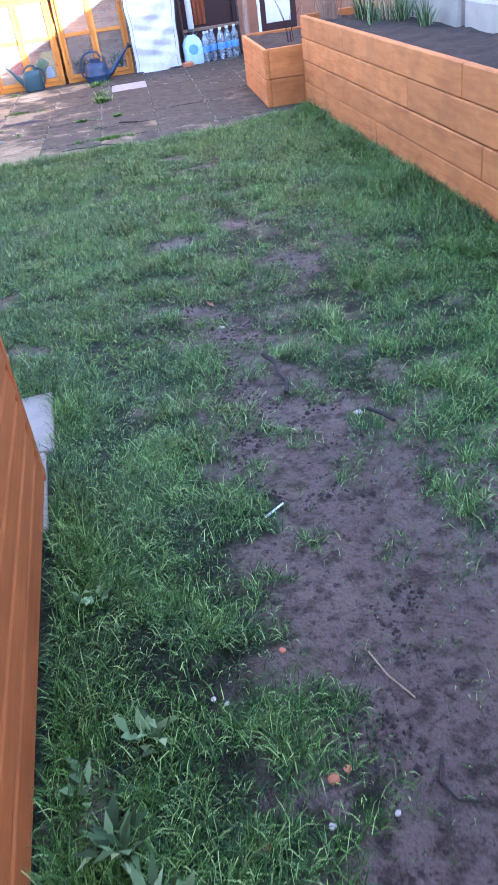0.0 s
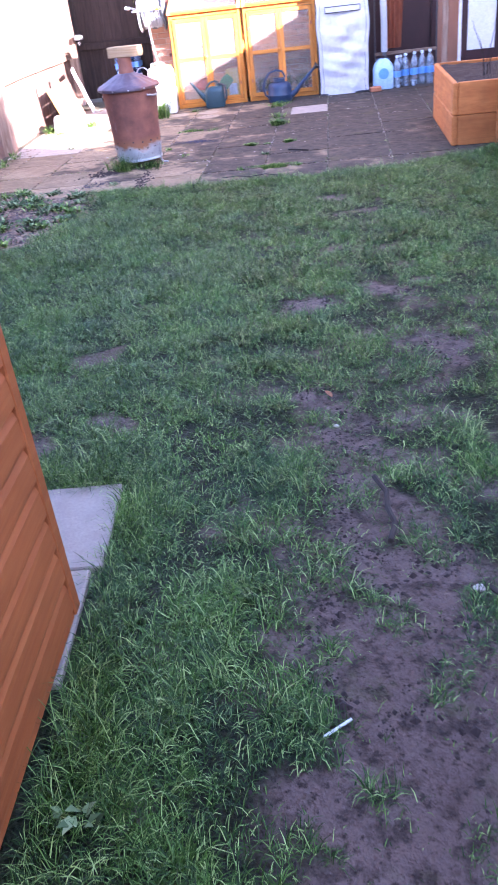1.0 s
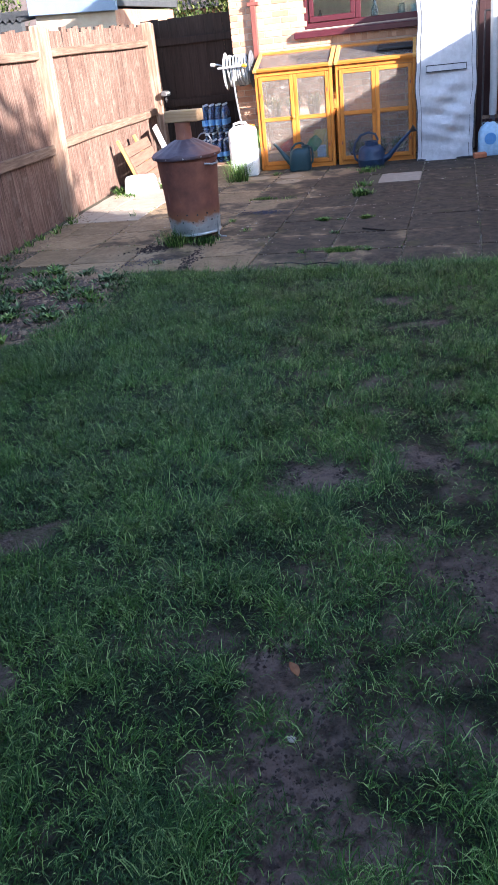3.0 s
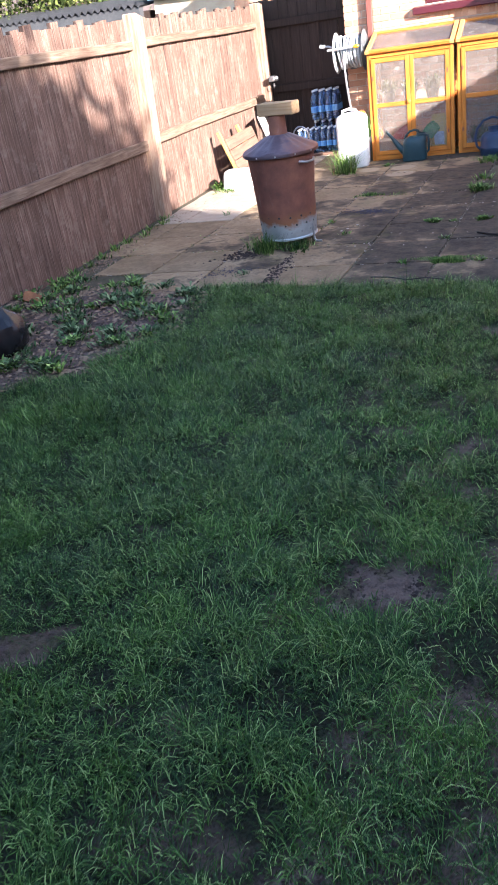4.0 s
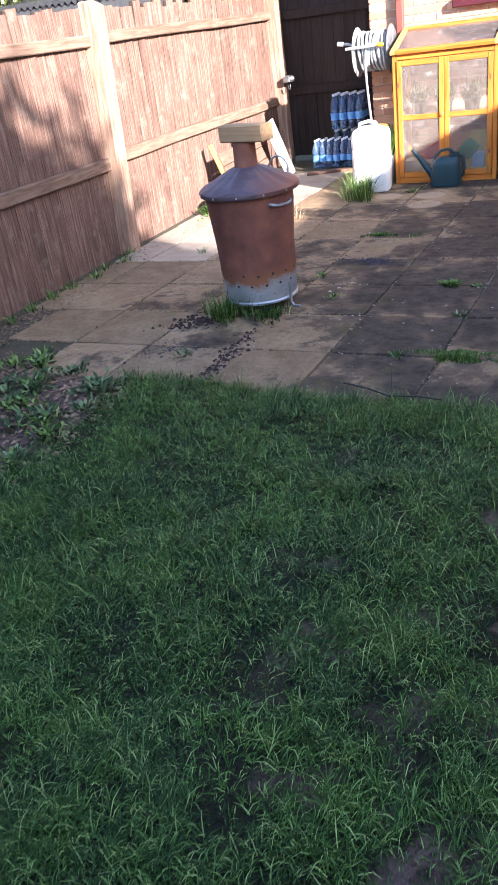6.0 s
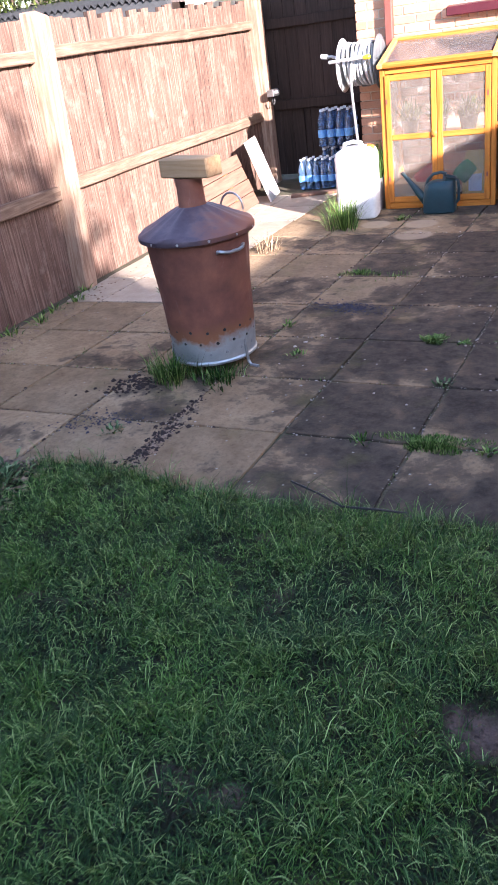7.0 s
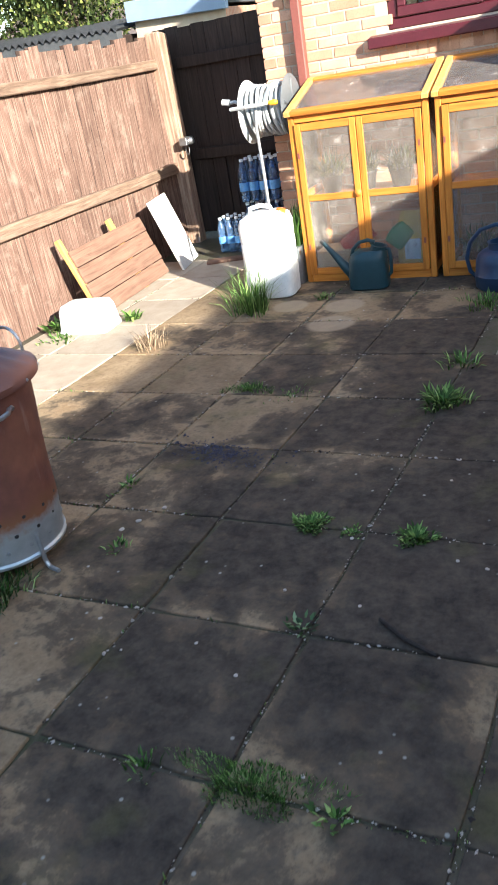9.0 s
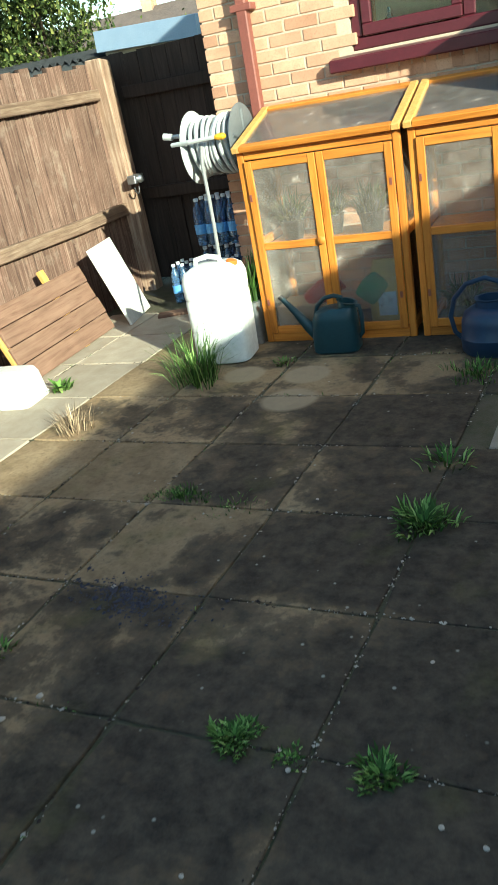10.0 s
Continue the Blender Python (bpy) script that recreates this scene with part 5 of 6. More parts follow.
part("cloth", b, "towel", ut, smooth=True)
part("rail", tube([(-0.28, 0, 1.55), (0.56, 0, 1.55)], 0.012, 8), "metal_dark", ut)
part("rail_leg", tube([(-0.28, 0, -0.04), (-0.28, 0, 1.55)], 0.012, 8), "metal_dark", ut)
part("rail_leg", tube([(0.56, 0, -0.04), (0.56, 0, 1.55)], 0.012, 8), "metal_dark", ut)
part("lower_rail", boxes((-0.28, 0.56, -0.015, 0.015, 0.36, 0.40), edge=0.004), "rail", ut)
wp = thing("waste_pipe", "pale grey waste pipe against the door frame", "pipe", pose(1.44, 13.05, -0.04))
part("pipe", tube([(0, 0, 0.45), (0, 0, 0.8), (-0.03, 0, 1.9)], 0.045, 12), "hose", wp, smooth=True)
part("elbow", tube([(0, 0, 0.45), (0.01, 0.02, 0.36), (0.05, 0.08, 0.30), (0.05, 0.12, 0.0)], 0.03, 12), "grey_plastic", wp, smooth=True)


def water_bottle(at, label, s=1.0, mat="bottle"):
    t = thing("water_bottle", label, "bottle", at, "bottles by the door")
    prof = [(0.0, 0.0), (0.042, 0.0), (0.048, 0.012), (0.045, 0.09), (0.048, 0.10), (0.048, 0.20), (0.045, 0.21), (0.048, 0.22), (0.044, 0.27), (0.016, 0.33), (0.016, 0.35)]
    part("shell", lathe([(a * s, z * s) for a, z in prof], 18), mat, t, smooth=True)
    part("label", lathe([(0.0492 * s, 0.12 * s), (0.0492 * s, 0.19 * s)], 18), "blue_label", t, "blue paper band")
    part("cap", lathe([(0.019 * s, 0.335 * s), (0.019 * s, 0.36 * s), (0, 0.362 * s)], 12), "bottle_cap", t)


for x, y, s in ((1.60, 12.93, 1.12), (1.72, 13.0, 1.15), (1.84, 12.97, 1.18), (1.95, 13.02, 1.18), (2.06, 13.02, 1.2), (1.66, 13.04, 1.1)):
    water_bottle(pose(x, y, PAVE), "clear water bottle with a blue band", s)
pk = thing("wrapped_bottle_pack", "pale blue shrink-wrapped pack of large bottles", "bottle pack", pose(1.41, 12.96, PAVE))
part("wrap", loft([(0, 0.13, 0.09, 0, 0), (0.02, 0.14, 0.10, 0, 0), (0.26, 0.14, 0.10, 0, 0), (0.33, 0.11, 0.08, 0, 0), (0.38, 0.05, 0.05, 0, 0)], 28, 5), "pale_blue", pk, smooth=True)
part("round_print", lathe([(0, 0), (0.068, 0.0), (0.07, -0.004)], 28, pose(0.0, -0.103, 0.20, 90, 0, 0)), "blue_label", pk)
for xx in (-0.08, 0.0, 0.07):
    part("bottle_top", lathe([(0.03, 0.30), (0.018, 0.36), (0.018, 0.40), (0, 0.402)], 12, pose(xx, 0, 0)), "bottle", pk)
    part("cap", lathe([(0.021, 0.39), (0.021, 0.42), (0, 0.422)], 12, pose(xx, 0, 0)), "dark_brown", pk)
bk = thing("loose_brick", "worn red brick lying by the bottles", "brick", pose(1.30, 12.78, PAVE, 0, 0, 8))
part("brick", boxes((-0.09, 0.06, -0.05, 0.05, 0, 0.06), edge=0.008), "terracotta", bk)
pole = thing("timber_prop", "upright timber post standing by the doorway", "post", pose(2.27, 13.1, -0.04))
part("post", boxes((-0.035, 0.035, -0.03, 0.03, 0, 2.3), edge=0.005), "post", pole)
dl = thing("leaning_door", "dark framed door with a white panel leaning by the wall", "door", pose(2.40, 12.62, 0.0, 0, 0, 0))
part("white_edge", boxes((-0.035, 0.0, 0, 0.05, -0.04, 2.0), edge=0.004), "white_board", dl)
part("frame", boxes((0.002, 0.075, 0, 0.045, -0.04, 2.0), (0.44, 0.52, 0, 0.045, -0.04, 2.0), (0.075, 0.44, 0, 0.045, -0.04, 0.36), edge=0.004), "dark_brown", dl)
part("panel", boxes((0.077, 0.438, 0.012, 0.03, 0.362, 1.95), edge=0.003), "white_board", dl)

# ---------- planting in the raised beds ----------
def stalks(at, label, n, h, lean_hi, mat, spread):
    t = thing("dry_plant", label, "plant", at, "plants in the raised beds")
    r = random.Random(n)
    for k in range(n):
        a, q = r.uniform(0, 6.28), r.uniform(0, spread)
        L, ln = h * r.uniform(0.5, 1.0), r.uniform(0.0, lean_hi)
        x0, y0 = q * math.cos(a), q * math.sin(a)
        pts = [(x0 + ln * L * s * s * math.cos(a) + 0.01 * math.sin(7 * s + k), y0 + ln * L * s * s * math.sin(a), L * s) for s in (0, 0.25, 0.5, 0.75, 1.0)]
        part("stalk", tube(pts, 0.003, 5, [0.004, 0.0035, 0.003, 0.002, 0.0012]), mat, t)


BED = 0.72
stalks(pose(2.20, 8.42, BED), "bundle of dry pinkish brown stalks", 60, 0.75, 0.35, "dry_stalk", 0.13)
stalks(pose(2.52, 7.9, BED), "tall dry straw-coloured stems", 26, 0.6, 0.6, "straw", 0.18)
for x, y, n, h in ((2.40, 8.0, 90, 0.34), (2.55, 7.4, 80, 0.30), (2.35, 7.55, 60, 0.22), (2.55, 6.9, 60, 0.24)):
    leafy_clump("onion_clump", "clump of green spring onion leaves in compost", pose(x, y, BED + 0.01), n, 0.08, h * 0.5, h, 0.010, "dock", "vegetables", (0.15, 1.25))
leafy_clump("dry_grass_clump", "dry drooping straw tuft in the raised bed", pose(2.55, 7.65, BED + 0.01), 90, 0.12, 0.15, 0.42, 0.006, "dry_leaf", "grass tuft", (0.1, 1.3))
stalks(pose(1.98, 9.2, 0.49), "a few thin bare twigs in the low bed", 5, 0.55, 0.5, "twig", 0.05)
for k, y in enumerate((7.35, 6.6, 5.85, 5.1)):
    ob = part("edging_block", boxes((0, 0.12, 0, 0.66, -0.95, 0.08 + 0.02 * (k % 2)), edge=0.02), "concrete", at=pose(2.70, y, 0.84, 0, 0, 0.8 - 0.5 * k))
    tagged(ob, "rough grey concrete block edging behind the raised bed", "concrete block", "edging blocks")

# ---------- weedy bed by the fence ----------
def bed_clutter():
    n = 4800
    x = rng.uniform(-3.3, -1.6, n)
    y = rng.uniform(6.3, 9.9, n)
    k = (x < bed_edge(y) + 0.1) & ((y < 8.5) | (x < -2.95))
    x, y = x[k], y[k]
    z = np.where(y < 8.4, ground_height(x, y), -0.06) + 0.003
    n = len(x)
    s = rng.uniform(0.007, 0.028, n)
    ang = rng.uniform(0, 6.28, n)
    verts, faces = [], []
    for i in range(n):
        c, q = math.cos(ang[i]) * s[i], math.sin(ang[i]) * s[i]
        f = rng.uniform(0.3, 0.7)
        o = 6 * i
        h = s[i] * rng.uniform(0.2, 0.6)
        verts += [(x[i] + c, y[i] + q, z[i]), (x[i] - q * f, y[i] + c * f, z[i]), (x[i] - c, y[i] - q, z[i]), (x[i] + q * f, y[i] - c * f, z[i]), (x[i], y[i], z[i] + h), (x[i] + 0.3 * c, y[i] + 0.3 * q, z[i] - 0.004)]
        faces += [(o, o + 1, o + 4), (o + 1, o + 2, o + 4), (o + 2, o + 3, o + 4), (o + 3, o, o + 4), (o + 1, o, o + 5), (o + 3, o + 2, o + 5)]
    me = bpy.data.meshes.new("bark_chips")
    me.from_pydata(verts, [], faces)
    me.materials.append(M["chip"])
    tagged(new("bark_chips", me), "scattered pale bark chips and grit on dark soil", "mulch", kind="stuff")
    n = 220
    k = 0
    r = random.Random(8)
    while k < 95:
        x, y = r.uniform(-3.25, -1.75), r.uniform(6.5, 8.45)
        if x > bed_edge(y) - 0.02:
            continue
        mat = r.choice(("dock", "weed", "dock"))
        leafy_clump("weed", "low leafy green weed in the bed", pose(x, y, 0.0), r.randint(20, 60), 0.09, 0.025, 0.07, 0.022, mat, "weed", (0.9, 1.7))
        k += 1
    for k in range(10):
        leafy_clump("weed", "small weeds along the foot of the fence", pose(-3.2 + r.uniform(-0.05, 0.08), 8.5 + 0.24 * k, -0.06), 26, 0.06, 0.04, 0.10, 0.016, "weed", "weed", (0.4, 1.5))


bed_clutter()
pp = thing("black_sack", "sagging shiny black plastic sack standing in the bed", "sack", pose(-2.71, 6.92, 0.0, 0, 0, 20))
b = loft([(-0.01, 0.15, 0.13, 0, 0), (0.03, 0.19, 0.165, 0, 0), (0.11, 0.195, 0.17, 0.01, 0), (0.18, 0.165, 0.145, 0.02, 0), (0.23, 0.115, 0.10, 0.03, 0), (0.26, 0.075, 0.065, 0.03, 0), (0.31, 0.05, 0.045, 0.02, 0.01), (0.34, 0.07, 0.05, 0.01, 0.01)], 40, 2.4)
for v in b.verts:
    v.co += v.co.normalized() * (0.022 * noise.noise(v.co * 9) + 0.012 * noise.noise(v.co * 26))
part("sack", b, "black_film", pp, smooth=True)
part("tie", tube(arc((0.025, 0.005, 0.285), 0.064, 0, 360, 16, "xy"), 0.007, 6), "black", pp)
cr = thing("crumpled_card", "torn brown cardboard scrap in the bed", "litter", pose(-3.08, 7.93, 0.02, 20, 25, 30))
b = bmesh.new()
bmesh.ops.create_grid(b, x_segments=6, y_segments=4, size=0.5, matrix=Matrix.Diagonal((0.20, 0.13, 1, 1)))
for v in b.verts:
    v.co.z += 0.03 * noise.noise(v.co * 14)
bmesh.ops.solidify(b, geom=b.faces[:], thickness=0.004)
part("scrap", b, "leaf_brown", cr)

# ---------- weeds and litter on the paving and lawn ----------
WEEDS = [(-0.09, 8.69, 2400, 0.15, 0.034, 0.004, "weed"), (0.14, 8.66, 30, 0.05, 0.05, 0.014, "weed"), (-0.34, 9.85, 420, 0.062, 0.040, 0.011, "weed"), (-0.17, 9.82, 110, 0.035, 0.026, 0.011, "weed"),
         (0.07, 9.82, 240, 0.055, 0.050, 0.011, "weed"), (-0.05, 10.95, 240, 0.10, 0.10, 0.014, "weed"), (-0.05, 11.42, 60, 0.09, 0.09, 0.014, "weed"), (-1.13, 11.06, 600, 0.12, 0.04, 0.004, "weed"),
         (-0.85, 11.0, 90, 0.12, 0.035, 0.006, "weed"), (-2.12, 11.68, 150, 0.09, 0.20, 0.006, "dry_leaf"), (-1.68, 12.38, 280, 0.14, 0.36, 0.007, "weed"), (-1.23, 12.64, 50, 0.06, 0.06, 0.012, "weed"),
         (-1.62, 9.17, 420, 0.13, 0.19, 0.005, "grass"), (-1.36, 9.20, 300, 0.14, 0.09, 0.007, "grass"), (-0.17, 9.28, 30, 0.05, 0.05, 0.016, "dock"), (-0.06, 12.42, 220, 0.16, 0.075, 0.008, "weed"),
         (-3.12, 12.05, 70, 0.08, 0.14, 0.035, "weed"), (-2.62, 12.28, 50, 0.06, 0.10, 0.03, "weed"), (-2.98, 11.85, 60, 0.13, 0.06, 0.02, "weed"), (-0.40, 8.66, 40, 0.05, 0.05, 0.008, "grass"), (-2.52, 10.62, 14, 0.03, 0.09, 0.012, "dock"),
         (-1.62, 8.55, 40, 0.06, 0.05, 0.012, "dock"), (-1.05, 9.55, 30, 0.05, 0.05, 0.012, "weed"), (-1.27, 10.02, 30, 0.04, 0.05, 0.012, "weed")]
for x, y, n, spread, h, wd, mat in WEEDS:
    leafy_clump("joint_weed", {"grass": "tuft of green grass in a paving joint", "dry_leaf": "dry straw-coloured grass tuft in a paving joint", "dock": "small bluish weed in a paving joint", "weed": "bright green weed in a paving joint"}[mat],
                pose(x, y, PAVE - 0.008) @ Matrix.Diagonal((1.25, 0.5, 1, 1) if wd < 0.0045 else (1, 1, 1, 1)), n, spread, h * 0.4, h, wd, mat, "weed", (0.7, 1.6) if wd > 0.0105 else (0.15, 1.35))
for x, y, n, h in ((-0.42, 1.18, 26, 0.13), (-0.36, 1.05, 20, 0.11), (-0.45, 1.95, 14, 0.06), (-0.33, 1.45, 18, 0.07), (-0.50, 1.35, 8, 0.07), (-0.30, 1.02, 20, 0.08)):
    leafy_clump("dock_weed", "broad-leaved bluish green weed in the lawn", pose(x, y, 0.01), n, 0.05, h * 0.5, h, 0.03, "dock", "weed", (0.6, 1.4))


def clods():
    n = 45000
    x, y = rng.uniform(-0.5, 1.2, n), rng.uniform(0.7, 5.6, n) ** 1.0
    q = bare(x, y)
    keep = (q > 0.22) & (fbm(x, y, 6.0, 71, 3) > 0.49 + 0.20 * (q > 0.8) + 0.08 * (x > 0.45))
    x, y = x[keep], y[keep]
    n = len(x)
    s = rng.gamma(1.6, 0.0021, n) + 0.0008
    z = ground_height(x, y)
    oct_ = np.array([(1, 0, 0), (0, 1, 0), (-1, 0, 0), (0, -1, 0), (0, 0, 0.8), (0, 0, -0.5)], float)
    co = oct_[None] * (s[:, None, None] * rng.uniform(0.5, 1.3, (n, 6, 1))) + np.stack([x, y, z], -1)[:, None]
    tri = np.array([(0, 1, 4), (1, 2, 4), (2, 3, 4), (3, 0, 4), (1, 0, 5), (2, 1, 5), (3, 2, 5), (0, 3, 5)])
    faces = (np.arange(n)[:, None, None] * 6 + tri[None]).reshape(-1, 3)
    me = bpy.data.meshes.new("mud_clods")
    me.from_pydata(co.reshape(-1, 3).tolist(), [], faces.tolist())
    me.materials.append(M["clod"])
    tagged(new("mud_clods", me), "small dark crumbs of mud along the trodden path", "mud", kind="stuff")


clods()


def pebble(name, label, x, y, z, s, mat, cat="stone", group="bits on the muddy ground"):
    b = bmesh.new()
    bmesh.ops.create_icosphere(b, subdivisions=2, radius=s)
    off = Vector((x * 9, y * 7, s * 50))
    for v in b.verts:
        v.co *= 1 + 0.35 * noise.noise(v.co / s * 0.9 + off)
        v.co.z *= 0.4
    ob = part(name, b, mat, at=pose(x, y, z, 0, 0, 57 * x))
    tagged(ob, label, cat, group)


for x, y, s, mat, lab in ((0.054, 1.235, 0.014, "terracotta", "small orange terracotta fragment on mud"), (-0.12, 1.12, 0.013, "terracotta", "reddish brick crumb on mud"), (0.577, 2.66, 0.018, "stone", "pale stone pressed into the lawn"), (0.02, 1.13, 0.008, "stone", "tiny pale stone on mud"),
                          (0.09, 1.25, 0.010, "terracotta", "reddish brick crumb on mud"), (-0.17, 1.52, 0.008, "stone", "tiny pale stone on mud"), (-0.14, 1.50, 0.007, "stone", "tiny pale stone on mud"), (0.16, 1.12, 0.007, "stone", "tiny pale stone on mud"), (0.03, 1.62, 0.010, "terracotta", "reddish brick crumb on mud"), (0.22, 3.65, 0.012, "stone", "pale stone pressed into the lawn")):
    pebble("pebble", lab, x, y, float(ground_height(np.array(x), np.array(y))) + 0.003, s, mat)
r = random.Random(6)
for k in range(26):
    x, y = r.uniform(-2.0, 0.9), r.uniform(8.7, 12.4)
    pebble("chip_stone", "tiny pale chip on the paving", x, y, PAVE + 0.003, r.uniform(0.004, 0.008), "stone", "stone", "chips on the paving")
for x, y in ((-1.06, 9.75), (-1.0, 9.86), (-1.10, 9.68)):
    pebble("chip_stone", "small pale chip on the paving", x, y, PAVE + 0.003, 0.012, "stone", "stone", "chips on the paving")


def stick(label, pts, rad, mat, name="twig"):
    zs = [float(ground_height(np.array(p[0]), np.array(p[1]))) + (0.02 if p[1] > 2.4 else 0) if p[1] < 8.3 else PAVE for p in pts]
    ob = part(name, tube([(p[0], p[1], z + p[2]) for p, z in zip(pts, zs)], rad, 6), mat)
    tagged(ob, label, "twig", "twigs on the ground")


stick("dark bent twig lying in the lawn", [(0.33, 3.22, 0.02), (0.36, 3.12, 0.025), (0.355, 3.03, 0.02), (0.37, 2.95, 0.02), (0.345, 2.86, 0.02)], 0.010, "twig")
stick("dark short twig lying in the lawn", [(0.60, 2.62, 0.02), (0.64, 2.55, 0.02), (0.66, 2.50, 0.02)], 0.008, "twig")
stick("pale straw stick on the mud", [(0.105, 2.165, 0.01), (0.175, 2.21, 0.012)], 0.0035, "bottle_cap")
stick("dark twig on the paving", [(0.06, 9.36, 0.01), (0.16, 9.28, 0.014), (0.26, 9.24, 0.01)], 0.007, "twig")
stick("thin dark root loop on the mud", [(0.30, 1.22, 0.004), (0.27, 1.16, 0.01), (0.29, 1.11, 0.01), (0.33, 1.10, 0.004)], 0.004, "twig")
stick("black cable end in the grass edge", [(-0.55, 8.22, 0.03), (-0.40, 8.12, 0.05), (-0.28, 8.05, 0.04), (-0.15, 8.04, 0.05), (-0.05, 8.08, 0.03)], 0.0045, "black", "cable")
stick("dry stalk on the mud", [(0.24, 1.55, 0.006), (0.26, 1.46, 0.01), (0.30, 1.38, 0.006)], 0.002, "straw")
lf = thing("fallen_leaf", "brown curled leaf on the lawn", "leaf", pose(0.20, 3.86, 0.03, 15, 20, 40))
b = bmesh.new()
bmesh.ops.create_grid(b, x_segments=4, y_segments=6, size=0.5, matrix=Matrix.Diagonal((0.028, 0.05, 1, 1)))
for v in b.verts:
    v.co.x *= max(0.1, 1 - (v.co.y / 0.027) ** 2)
    v.co.z += 0.4 * abs(v.co.x) + 0.004 * noise.noise(v.co * 40)
bmesh.ops.solidify(b, geom=b.faces[:], thickness=0.001)
part("leaf", b, "leaf_brown", lf)

# ---------- beyond the fence ----------
ga = thing("neighbour_garage", "low flat-roofed outbuilding with pale blue fascia", "garage", pose(-9.8, 25.0, 0, 0, 2.5, 0))
part("wall", boxes((0, 2.3, 0.2, 6, -0.14, 2.64), edge=0), "far_brick", ga)
part("fascia", boxes((-0.1, 2.4, 0, 0.16, 2.60, 3.02), edge=0.01), "flat_roof", ga)
part("roof", boxes((-0.1, 2.4, 0.17, 6.2, 2.70, 2.95), edge=0.01), "felt", ga)
co = thing("corrugated_shed", "dark corrugated roofed lean-to beyond the fence", "shed", pose(-18.0, 24.6, 0, 0, 1.5, 0))
part("wall", boxes((0, 8.0, 0.3, 4, -0.14, 2.6), edge=0), "gate", co)
b = bmesh.new()
n = 160
top = [[b.verts.new((8.1 * i / n, yy, 2.72 + z0 + 0.05 * math.sin(i * 2 * math.pi / 4))) for i in range(n + 1)] for yy, z0 in ((0, 0), (4.2, 0.35))]
for i in range(n):
    b.faces.new((top[0][i], top[0][i + 1], top[1][i + 1], top[1][i]))
bmesh.ops.solidify(b, geom=b.faces[:], thickness=0.03)
part("corrugated_roof", b, "felt", co)
part("gutter_board", boxes((0, 8.05, 0.05, 0.28, 2.30, 2.70), edge=0.01), "felt", co)


def far_house(at, w, d, eaves, ridge, label):
    h = thing("neighbour_house", label, "house", at, "houses beyond the fence")
    part("wall", boxes((0, w, 0, d, -0.14, eaves), edge=0), "far_brick", h)
    b = bmesh.new()
    v = [b.verts.new(p) for p in ((-0.3, -0.4, eaves), (w + 0.3, -0.4, eaves), (w + 0.3, d + 0.4, eaves), (-0.3, d + 0.4, eaves), (-0.3, d / 2, ridge), (w + 0.3, d / 2, ridge))]
    for f in ((0, 1, 5, 4), (2, 3, 4, 5), (0, 4, 3), (1, 2, 5), (0, 3, 2, 1)):
        b.faces.new([v[i] for i in f])
    part("roof", b, "far_tile", h)
    part("chimney", boxes((w * 0.7, w * 0.7 + 0.6, d / 2 - 0.3, d / 2 + 0.3, ridge - 0.4, ridge + 0.7), edge=0.02), "far_brick", h)


far_house(pose(-30.0, 44.0, 0, 0, 0, 0), 13.0, 8.0, 2.7, 5.6, "brick house with a brown tiled roof far beyond the fence")
far_house(pose(-15.5, 42.0, 0, 0, 0, -4), 9.0, 7.0, 2.8, 5.4, "low brick house with a brown tiled roof behind trees")


def tree(name, label, at, height, radius, n, mat, cone=0.0, trunk=0.12, leaf=0.10, bare_h=0.2):
    """Tapered trunk, limbs, and a crown of many small leaves in uneven clumps."""
    t = thing(name, label, "tree", at)
    r = np.random.default_rng(int(abs(at.translation.x) * 13 + height * 7))
    part("trunk", tube([(0, 0, -0.2), (0.03, 0.02, height * 0.35), (0, 0.05, height * 0.7), (0, 0, height * 0.95)], trunk, 10, [trunk, trunk * 0.8, trunk * 0.45, trunk * 0.1]), "bark", t, smooth=True)
    k = 46 if n < 20000 else 170
    h = height * (bare_h + (1 - bare_h) * r.uniform(0, 1, k))
    ang = r.uniform(0, 6.28, k)
    reach = radius * (1 - cone * (h / height - bare_h) / (1 - bare_h)) * (1 if cone else 1) * np.sqrt(r.uniform(0.15 if n < 20000 else 0.5, 1, k))
    if not cone:
        mid = (1 + bare_h) / 2
        reach *= np.sqrt(np.clip(1 - ((h / height - mid) / (1 - mid)) ** 2, 0.05, 1))
    cx, cy = reach * np.cos(ang), reach * np.sin(ang)
    for i in range(0, 46, 3):
        part("limb", tube([(0, 0, h[i] * 0.8), (cx[i] * 0.5, cy[i] * 0.5, h[i] * 0.93), (cx[i], cy[i], h[i])], 0.03, 5, [trunk * 0.3, trunk * 0.2, 0.01]), "bark", t)
    c = r.integers(0, k, n)
    s = radius * (0.26 if n < 20000 else 0.11)
    x, y, z = cx[c] + r.normal(0, s, n), cy[c] + r.normal(0, s, n), h[c] + r.normal(0, s * 0.8, n)
    blades("crown", x, y, z, r.uniform(leaf * 0.6, leaf * 1.4, n), r.uniform(leaf * 0.35, leaf * 0.7, n), r.uniform(0.3, 2.4, n), mat, parent=t)
    return t


